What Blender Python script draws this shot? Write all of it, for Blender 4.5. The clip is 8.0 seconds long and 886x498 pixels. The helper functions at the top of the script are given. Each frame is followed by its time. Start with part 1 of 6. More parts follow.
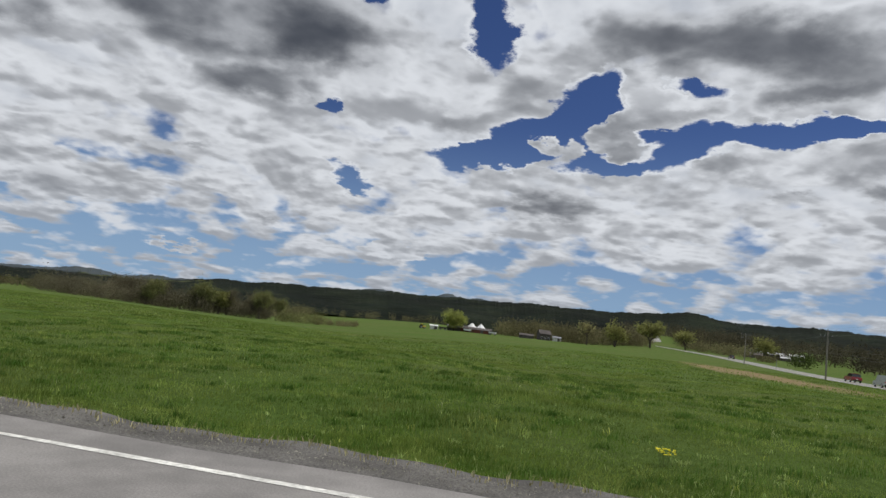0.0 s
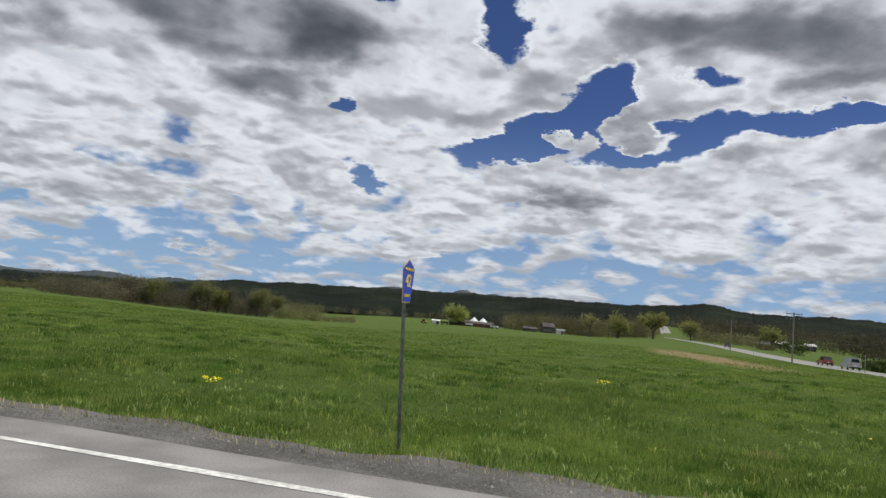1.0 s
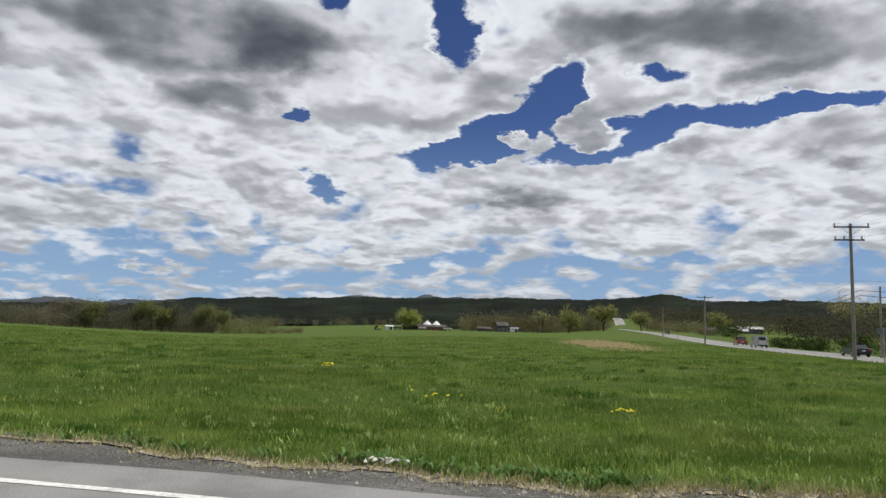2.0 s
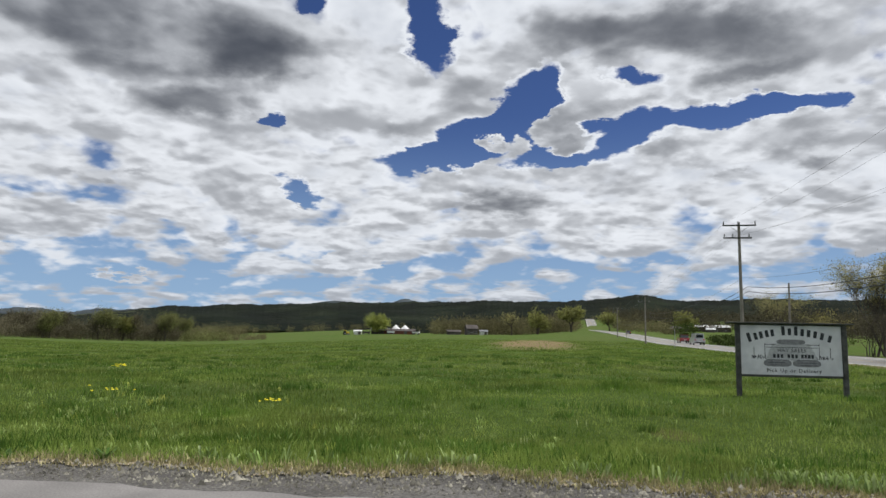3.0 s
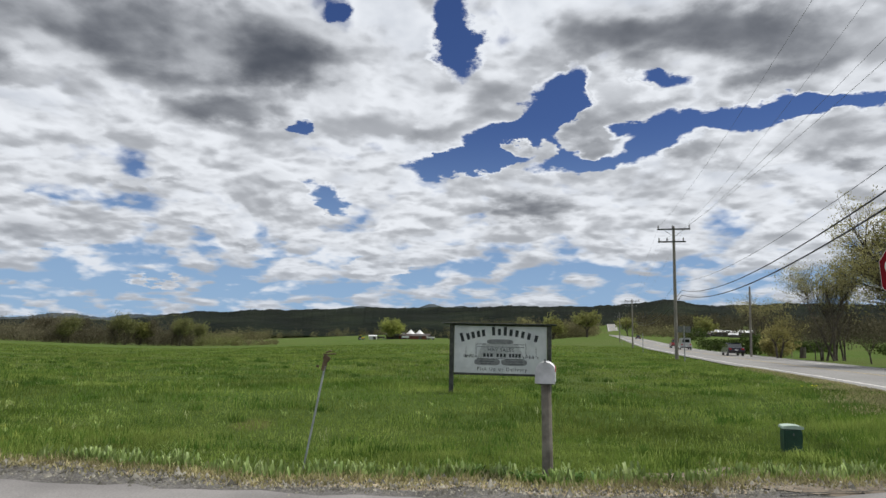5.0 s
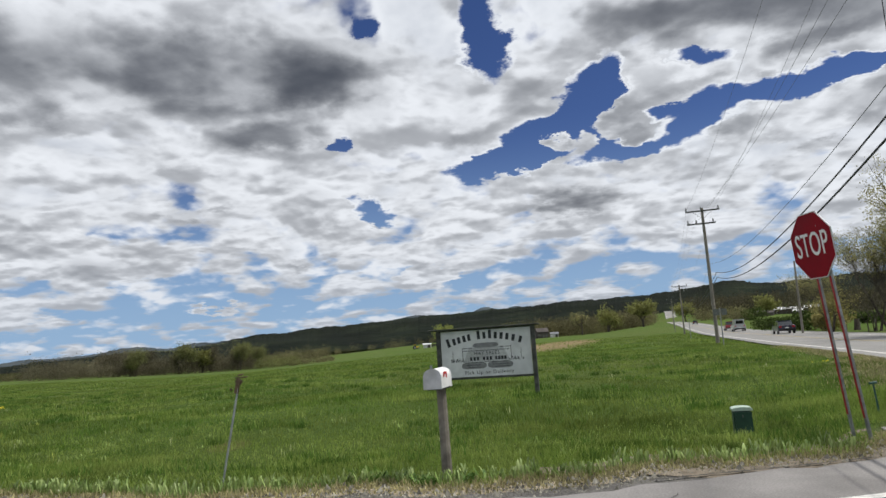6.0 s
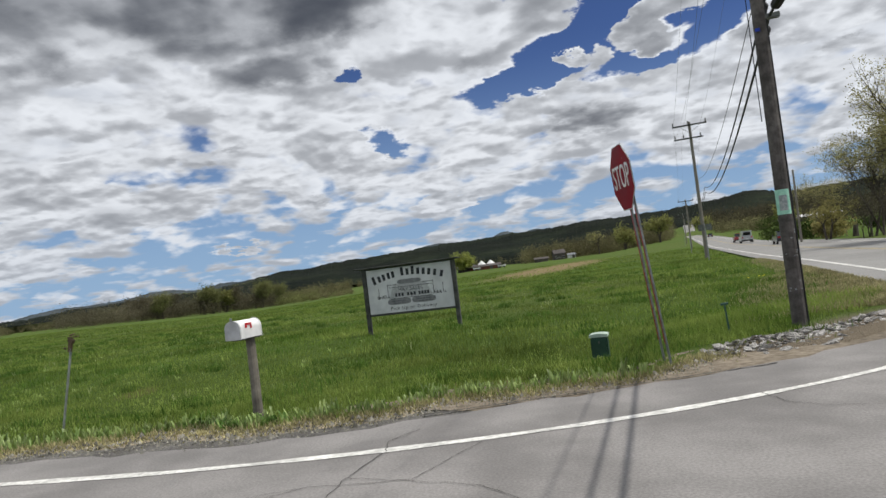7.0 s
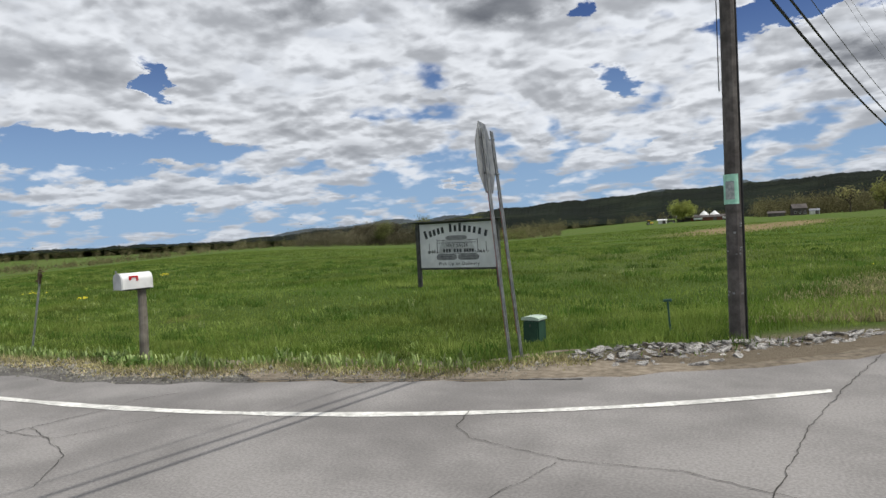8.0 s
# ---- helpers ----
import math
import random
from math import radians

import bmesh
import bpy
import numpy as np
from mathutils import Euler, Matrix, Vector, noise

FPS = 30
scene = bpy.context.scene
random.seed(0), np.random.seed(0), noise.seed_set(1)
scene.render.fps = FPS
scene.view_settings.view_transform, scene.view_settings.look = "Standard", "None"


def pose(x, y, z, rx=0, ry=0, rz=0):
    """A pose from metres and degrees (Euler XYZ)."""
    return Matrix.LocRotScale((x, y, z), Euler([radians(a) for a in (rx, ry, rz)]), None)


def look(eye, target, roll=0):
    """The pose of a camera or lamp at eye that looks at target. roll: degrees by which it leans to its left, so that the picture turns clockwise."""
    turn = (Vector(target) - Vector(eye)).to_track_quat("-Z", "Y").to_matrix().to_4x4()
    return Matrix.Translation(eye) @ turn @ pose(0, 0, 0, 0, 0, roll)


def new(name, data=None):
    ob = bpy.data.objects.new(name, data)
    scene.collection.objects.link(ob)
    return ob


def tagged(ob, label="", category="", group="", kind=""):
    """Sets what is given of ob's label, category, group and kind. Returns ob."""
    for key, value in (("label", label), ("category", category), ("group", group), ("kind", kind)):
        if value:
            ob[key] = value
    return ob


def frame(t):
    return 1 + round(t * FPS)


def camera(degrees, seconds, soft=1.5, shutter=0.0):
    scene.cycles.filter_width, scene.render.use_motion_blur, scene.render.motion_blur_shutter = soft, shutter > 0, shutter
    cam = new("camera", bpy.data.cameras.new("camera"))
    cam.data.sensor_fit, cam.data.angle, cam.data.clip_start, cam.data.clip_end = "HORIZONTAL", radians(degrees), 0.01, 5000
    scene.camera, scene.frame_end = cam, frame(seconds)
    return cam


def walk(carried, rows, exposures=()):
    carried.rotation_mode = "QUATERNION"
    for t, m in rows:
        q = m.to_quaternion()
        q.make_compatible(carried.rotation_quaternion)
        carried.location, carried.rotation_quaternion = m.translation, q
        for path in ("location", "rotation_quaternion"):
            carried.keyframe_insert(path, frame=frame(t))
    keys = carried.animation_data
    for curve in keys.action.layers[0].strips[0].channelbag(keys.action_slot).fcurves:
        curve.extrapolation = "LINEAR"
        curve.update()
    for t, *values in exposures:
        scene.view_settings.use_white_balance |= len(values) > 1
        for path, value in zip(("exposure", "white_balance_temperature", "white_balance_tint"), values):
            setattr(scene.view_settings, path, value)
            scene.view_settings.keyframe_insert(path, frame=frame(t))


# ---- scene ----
cam = camera(67.7, 8.0)
PATH = [
    (0, (-1.333, -1.845, 1.647), (-1.379, 0.141, 1.874), 6.8),
    (0.5, (3.92, -2.133, 1.517), (3.894, -0.148, 1.761), 6.3),
    (1, (8.134, -2.855, 1.494), (8.041, -0.868, 1.706), 5.7),
    (1.2, (9.827, -3.135, 1.451), (9.767, -1.156, 1.733), 5.0),
    (1.5, (12.253, -3.486, 1.457), (12.232, -1.504, 1.727), 4.3),
    (2, (16.05, -4.146, 1.431), (16.07, -2.16, 1.665), 2.2),
    (2.2, (17.452, -4.603, 1.438), (17.496, -2.619, 1.683), 3.7),
    (3.3, (24.252, -5.214, 1.412), (24.346, -3.232, 1.662), 0.6),
    (3.5, (25.244, -5.398, 1.408), (25.325, -3.418, 1.675), 1.9),
    (4, (27.462, -5.818, 1.464), (27.579, -3.841, 1.749), 2.8),
    (4.2, (28.228, -5.94, 1.468), (28.325, -3.963, 1.755), 3.0),
    (5.3, (30.899, -6.351, 1.446), (30.888, -4.368, 1.701), 0.8),
    (5.5, (31.236, -6.415, 1.467), (31.328, -4.434, 1.724), 1.8),
    (5.8, (31.839, -6.547, 1.488), (31.904, -4.574, 1.81), -0.3),
    (6, (32.232, -6.562, 1.485), (32.089, -4.586, 1.763), -3.8),
    (6.2, (32.599, -6.551, 1.501), (32.281, -4.588, 1.717), -6.5),
    (6.5, (33.254, -6.569, 1.479), (32.904, -4.616, 1.726), -6.0),
    (6.8, (34.16, -6.606, 1.544), (33.952, -4.622, 1.693), -7.4),
    (7, (34.873, -6.549, 1.481), (34.652, -4.562, 1.547), -7.0),
    (7.2, (35.67, -6.399, 1.513), (35.268, -4.444, 1.636), -6.5),
    (7.5, (36.901, -6.096, 1.542), (36.341, -4.177, 1.595), -2.1),
    (7.8, (38.243, -5.67, 1.544), (37.495, -3.815, 1.552), -2.3),
    (8, (39.212, -5.231, 1.561), (38.352, -3.426, 1.503), -2.9),
]
walk(cam, [(t, look(eye, aim, roll)) for t, eye, aim, roll in PATH],
     ((0.0, -0.30), (0.5, -0.21), (1.0, -0.14), (2.0, -0.10), (3.5, -0.05), (6.0, -0.04), (6.6, -0.10), (8.0, -0.05)))

# ---- world, sun ----
LAYERS, THICK, CLOUDY, HEAPS = 6, 0.20, 0.20, 0.09   # slices of the cloud deck, its depth, thin cover and heaped cover
SUN_AZ, SUN_EL = 86.0, 61.4   # degrees from +y towards +x, and above the horizon


class Graph:
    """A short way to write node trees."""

    def __init__(self, tree):
        self.tree, self.nodes, self.links = tree, tree.nodes, tree.links

    def node(self, kind, **props):
        n = self.nodes.new(kind)
        for k, v in props.items():
            setattr(n, k, v)
        return n

    def put(self, socket, value):
        if isinstance(value, bpy.types.NodeSocket):
            self.links.new(value, socket)
        else:
            socket.default_value = value

    def math(self, op, a, b=0.0, c=0.0, clamp=False):
        n = self.node("ShaderNodeMath", operation=op, use_clamp=clamp)
        for s, v in zip(n.inputs, (a, b, c)):
            self.put(s, v)
        return n.outputs[0]

    def vec(self, op, a, b=(0, 0, 0)):
        n = self.node("ShaderNodeVectorMath", operation=op)
        self.put(n.inputs[0], a)
        self.put(n.inputs[1], b)
        return n.outputs["Value"] if op in ("LENGTH", "DOT_PRODUCT") else n.outputs[0]

    def xyz(self, x, y, z=0.0):
        n = self.node("ShaderNodeCombineXYZ")
        for s, v in zip(n.inputs, (x, y, z)):
            self.put(s, v)
        return n.outputs[0]

    def split(self, v):
        n = self.node("ShaderNodeSeparateXYZ")
        self.put(n.inputs[0], v)
        return n.outputs

    def noise(self, v, scale, detail=4.0, rough=0.5, warp=0.0, dims="3D"):
        n = self.node("ShaderNodeTexNoise", noise_dimensions=dims)
        self.put(n.inputs["Vector"], v)
        for k, x in (("Scale", scale), ("Detail", detail), ("Roughness", rough), ("Distortion", warp)):
            self.put(n.inputs[k], x)
        return n.outputs[0]

    def smooth(self, v, lo, hi, to_lo=0.0, to_hi=1.0):
        n = self.node("ShaderNodeMapRange", interpolation_type="SMOOTHSTEP")
        for k, x in (("Value", v), ("From Min", lo), ("From Max", hi), ("To Min", to_lo), ("To Max", to_hi)):
            self.put(n.inputs[k], x)
        return n.outputs[0]

    def mix(self, f, a, b, blend="MIX"):
        n = self.node("ShaderNodeMix", data_type="RGBA", blend_type=blend)
        self.put(n.inputs["Factor"], f)
        self.put(n.inputs[6], a if not isinstance(a, tuple) else (*a, 1)[:4])
        self.put(n.inputs[7], b if not isinstance(b, tuple) else (*b, 1)[:4])
        return n.outputs[2]


# clouds and gaps: azimuth, elevation, half width, half height, turn (all degrees), weight
GAPS = (
    (0.9, 25.6, 1.9, 3.7, 17, -0.50), (10.4, 20.3, 2.8, 2.0, 14, -0.55), (5.7, 16.7, 5.5, 1.6, 19, -0.50), (2.0, 15.1, 5.5, 1.0, 10, -0.45),
    (18.4, 16.5, 3.0, 1.4, 7, -0.50), (25.2, 17.8, 6.1, 1.2, 0, -0.55), (31.4, 17.6, 3.9, 0.8, 5, -0.50), (13.6, 14.9, 6.0, 1.1, -1, -0.50),
    (-13.2, 17.3, 1.1, 0.6, 7, -0.27), (18.3, 21.4, 2.2, 0.6, -12, -0.24), (-10.2, 11.6, 2.1, 0.7, -26, -0.23), (-9.5, 26.9, 1.3, 0.6, 7, -0.22),
    (15.0, 17.6, 2.4, 0.6, 0, -0.35), (10.2, 16.5, 0.8, 1.2, 0, -0.30), (-51.5, 7.5, 9.0, 1.3, 0, -0.50), (-48.2, 12.5, 0.9, 2.2, 32, -0.45),
)
PUFFS = (
    (6.5, 16.3, 1.4, 0.62, 1, 0.80), (13.0, 16.1, 1.5, 0.6, 7, 0.55), (15.3, 20.3, 2.9, 1.9, -13, 0.36), (11.9, 18.1, 2.2, 1.0, 39, 0.36),
    (18.4, 19.3, 2.6, 0.6, -4, 0.28), (30.6, 15.4, 4.4, 1.4, 2, 0.35), (21.9, 15.0, 1.9, 0.9, -3, 0.35), (34.9, 17.6, 1.8, 0.9, -9, 0.30),
    (-5.3, 5.7, 2.7, 0.7, 3, 0.30), (-23.1, 3.8, 1.7, 0.4, 4, 0.30), (26.6, 22.5, 9.6, 2.8, -12, 0.20), (4.1, 20.0, 3.1, 2.2, 31, 0.25),
    (-47.7, 3.9, 11.7, 1.2, 0, 0.25), (-54.3, 12.2, 5.6, 3.3, 3, 0.20), (-35.8, 8.5, 9.4, 1.9, -9, 0.20),
)
SHADES = (
    (-20.1, 23.3, 12.0, 3.6, 6, 0.95), (-33.0, 23.0, 9.0, 3.6, 4, 0.55), (-13.1, 22.2, 6.0, 2.2, -2, 0.70), (-18.7, 18.2, 5.5, 1.6, 9, 0.80), (14.1, 25.0, 7.0, 2.4, 2, 0.85),
    (24.9, 24.4, 6.5, 2.2, -8, 0.75), (27.4, 20.7, 6.0, 1.0, 3, 0.55), (6.4, 26.4, 2.6, 1.2, 0, 0.50), (7.1, 10.9, 4.2, 1.2, 1, 0.85),
    (26.2, 13.0, 2.1, 1.0, -14, 0.85), (32.4, 12.9, 2.3, 0.6, -5, 0.60), (-24.6, 11.9, 2.8, 0.5, 8, 0.45), (-41.8, 23.5, 4.5, 3.4, 7, 0.85),
    (-37.3, 18.6, 2.8, 1.4, 13, 0.60), (-2.4, 16.9, 3.0, 1.1, 23, 0.35), (-15.7, 7.4, 2.7, 0.4, 4, 0.40),
)


def spots(g, here, rows):
    """The sum of soft ellipses on the sky."""
    total = 0.0
    for az, el, w, h, turn, weight in rows:
        m = g.node("ShaderNodeMapping", vector_type="TEXTURE")
        g.put(m.inputs["Vector"], here)
        m.inputs["Location"].default_value = (az, el, 0)
        m.inputs["Rotation"].default_value = (0, 0, radians(turn))
        m.inputs["Scale"].default_value = (w * 1.35, h * 1.35, 1)
        far = g.vec("LENGTH", m.outputs[0])
        total = g.math("MULTIPLY_ADD", g.smooth(far, 0.15, 1.0, 1.0, 0.0), weight, total)
    return total


def cloud_layer():
    """Density of the cumulus field at a place of the cloud deck (in heights of the cloud base)."""
    tree = bpy.data.node_groups.new("cloud_layer", "ShaderNodeTree")
    tree.interface.new_socket("Place", in_out="INPUT", socket_type="NodeSocketVector")
    tree.interface.new_socket("Density", in_out="OUTPUT", socket_type="NodeSocketFloat")
    g = Graph(tree)
    place = g.node("NodeGroupInput").outputs[0]
    big = g.noise(place, 1.8, 2.0, 0.5, 0.2)
    body = g.noise(place, 4.6, 5.0, 0.46, 0.15)
    lump = g.node("ShaderNodeTexVoronoi", voronoi_dimensions="3D", feature="SMOOTH_F1", normalize=True)
    g.put(lump.inputs["Vector"], g.vec("ADD", place, g.xyz(g.math("MULTIPLY", body, 0.15), g.math("MULTIPLY", big, 0.15), g.math("MULTIPLY", body, 0.15))))
    for k, x in (("Scale", 13.0), ("Detail", 1.0), ("Roughness", 0.5), ("Smoothness", 0.45), ("Randomness", 1.0)):
        lump.inputs[k].default_value = x
    billow = g.math("SUBTRACT", 0.40, lump.outputs["Distance"])
    total = g.math("ADD", g.math("MULTIPLY", g.math("SUBTRACT", big, 0.5), 0.7), g.math("MULTIPLY_ADD", g.math("SUBTRACT", body, 0.5), 1.15, 0.5))
    out = g.node("NodeGroupOutput")
    g.links.new(g.math("MULTIPLY_ADD", billow, 0.30, total), out.inputs[0])
    return tree


world = bpy.data.worlds.new("sky")
scene.world = world
world.use_nodes = True
world.node_tree.nodes.clear()
w = Graph(world.node_tree)
sky = w.node("ShaderNodeTexSky", sky_type="NISHITA", sun_disc=False, sun_elevation=radians(SUN_EL), sun_rotation=radians(SUN_AZ),
             altitude=1200.0, air_density=0.9, dust_density=0.0, ozone_density=5.0)
way = w.vec("NORMALIZE", w.node("ShaderNodeTexCoord").outputs["Generated"])
wx, wy, wz = w.split(way)
azimuth = w.math("DEGREES", w.math("ARCTAN2", wx, wy))
height = w.math("DEGREES", w.math("ARCSINE", wz))
here = w.xyz(azimuth, height)
# the cloud deck as the eye flattens it towards the horizon
level = w.vec("NORMALIZE", w.xyz(wx, wy))
reach = w.math("DIVIDE", w.math("SQRT", w.math("SUBTRACT", 1.0, w.math("MULTIPLY", wz, wz))), w.math("ADD", w.math("MAXIMUM", wz, 0.0), 0.24))


def deck_at(out, rise):
    n = w.node("ShaderNodeVectorMath", operation="SCALE")
    w.put(n.inputs[0], level)
    w.put(n.inputs["Scale"], w.math("ADD", reach, out))
    return w.vec("ADD", n.outputs[0], (3.7, 1.9, rise))


deck = deck_at(0.0, 0.0)

# the laid-out gaps and banks, with ragged outlines
wob = w.noise(w.vec("ADD", deck, (0, 0, 4.0)), 5.0, 7.0, 0.62)
wob2 = w.noise(w.vec("ADD", deck, (7.3, 3.1, 9.0)), 5.0, 7.0, 0.62)
drift = w.vec("ADD", here, w.xyz(w.math("MULTIPLY_ADD", wob, 8.0, -4.0), w.math("MULTIPLY_ADD", wob2, 4.6, -2.3)))
bank = w.math("MULTIPLY", w.math("ADD", spots(w, drift, GAPS), spots(w, drift, PUFFS)), 1.5)
veiled = w.math("ADD", bank, w.smooth(height, 3.0, 12.0, -0.20, CLOUDY))
gloom = spots(w, drift, SHADES)
heaped = w.math("ADD", w.math("MULTIPLY_ADD", gloom, 0.16, bank), w.smooth(height, 3.0, 11.0, -0.045, HEAPS))

haze = w.smooth(height, -1.0, 19.0, 0.92, 0.0)
deep_blue = w.node("ShaderNodeHueSaturation")
w.put(deep_blue.inputs["Color"], sky.outputs[0])
deep_blue.inputs["Hue"].default_value, deep_blue.inputs["Saturation"].default_value, deep_blue.inputs["Value"].default_value = 0.515, 1.12, 0.86 * 0.085
light = w.mix(haze, deep_blue.outputs[0], (0.29, 0.45, 0.675))
veil = w.smooth(height, 0.5, 10.0, 0.34, 0.0)
layer_tree = cloud_layer()
# thin bright cloud behind the heaps
n = w.node("ShaderNodeGroup", node_tree=layer_tree)
w.put(n.inputs[0], deck_at(0.5, 2.0))
thin = w.math("ADD", w.math("SUBTRACT", n.outputs[0], 0.5), veiled)
light = w.mix(w.smooth(thin, -0.06, 0.18), light, w.mix(veil, w.mix(w.smooth(thin, 0.1, 0.6), (0.86, 0.895, 0.95), (0.56, 0.60, 0.67)), (0.41, 0.475, 0.58)))
behind = None
for k in reversed(range(LAYERS + 1)):
    up = k / (LAYERS - 1)
    n = w.node("ShaderNodeGroup", node_tree=layer_tree)
    w.put(n.inputs[0], deck_at(THICK * up, THICK * up * 0.8))
    density = n.outputs[0]
    if behind is not None:
        over = w.math("SUBTRACT", w.math("ADD", density, heaped), 0.5 + 0.26 * up)
        cover = w.smooth(over, -0.02, 0.15)
        depth = w.smooth(over, 0.10, 0.85)
        fold = w.smooth(w.math("SUBTRACT", density, behind), -0.12, 0.20)
        load = w.math("ADD", w.math("MULTIPLY_ADD", depth, 0.65, 0.08), w.math("MULTIPLY", gloom, w.smooth(over, 0.0, 0.45, 0.5, 2.3)))
        load = w.math("ADD", w.math("MULTIPLY", load, 1.0 - 0.85 * up), w.math("MULTIPLY", fold, 0.85))
        dark = w.math("DIVIDE", w.math("MULTIPLY", load, 1.2), w.math("ADD", load, 1.0), clamp=True)
        tone = w.mix(dark, (0.93, 0.965, 1.02), (0.062, 0.072, 0.095))
        tone = w.mix(veil, tone, (0.41, 0.475, 0.58))
        light = w.mix(cover, light, tone)
    behind = density
back = w.node("ShaderNodeBackground")
w.put(back.inputs[0], light)
w.links.new(back.outputs[0], w.node("ShaderNodeOutputWorld").inputs[0])

sun = bpy.data.lights.new("sun", "SUN")
sun.energy, sun.angle, sun.color = 3.6, radians(0.6), (1.0, 0.955, 0.88)
sun_ob = new("sun", sun)
sa, se = radians(SUN_AZ), radians(SUN_EL)
SUN_WAY = Vector((math.sin(sa) * math.cos(se), math.cos(sa) * math.cos(se), math.sin(se)))
sun_ob.matrix_world = look(SUN_WAY * 60, (0, 0, 0))


# ---- materials ----
def material(name, low, high, scale=4.0, rough=0.8, metal=0.0, bump=0.0, bump_scale=40.0, stain=0.25, stain_scale=0.6, vary=0.0,
             island=0.0, through_light=0.0, world_space=False, detail=6.0, shine=0.3):
    """A weathered surface: grain between two colours, larger stains, fine relief."""
    m = bpy.data.materials.new(name)
    m.use_nodes = True
    m.node_tree.nodes.clear()
    g = Graph(m.node_tree)
    if world_space:
        at = g.node("ShaderNodeNewGeometry").outputs["Position"]
    else:
        at = g.node("ShaderNodeTexCoord").outputs["Object"]
    grain = g.smooth(g.noise(at, scale, detail, 0.6), 0.3, 0.7)
    colour = g.mix(grain, low, high)
    blot = g.smooth(g.noise(at, stain_scale, 3.0, 0.6), 0.3, 0.7, 1.0 - stain, 1.0 + stain * 0.6)
    colour = g.mix(1.0, colour, g.xyz(blot, blot, blot), "MULTIPLY")
    if vary:
        v = g.math("MULTIPLY_ADD", g.node("ShaderNodeObjectInfo").outputs["Random"], vary * 2, 1.0 - vary)
        colour = g.mix(1.0, colour, g.xyz(v, v, v), "MULTIPLY")
    if island:
        v = g.math("MULTIPLY_ADD", g.node("ShaderNodeNewGeometry").outputs["Random Per Island"], island * 2, 1.0 - island)
        colour = g.mix(1.0, colour, g.xyz(v, v, g.math("MULTIPLY", v, 0.9)), "MULTIPLY")
    b = g.node("ShaderNodeBsdfPrincipled")
    g.put(b.inputs["Base Color"], colour)
    g.put(b.inputs["Metallic"], metal)
    g.put(b.inputs["Roughness"], g.math("ADD", g.math("MULTIPLY", grain, 0.12), rough - 0.06))
    b.inputs["Specular IOR Level"].default_value = shine
    if bump:
        n = g.node("ShaderNodeBump")
        n.inputs["Strength"].default_value = min(1.0, bump)
        n.inputs["Distance"].default_value = 0.3 / bump_scale
        g.put(n.inputs["Height"], g.noise(at, bump_scale, 4.0, 0.6))
        g.links.new(n.outputs[0], b.inputs["Normal"])
    last = b.outputs[0]
    if through_light:
        t = g.node("ShaderNodeBsdfTranslucent")
        g.put(t.inputs[0], colour)
        x = g.node("ShaderNodeMixShader")
        x.inputs[0].default_value = through_light
        g.links.new(last, x.inputs[1])
        g.links.new(t.outputs[0], x.inputs[2])
        last = x.outputs[0]
    g.links.new(last, g.node("ShaderNodeOutputMaterial").inputs[0])
    return m


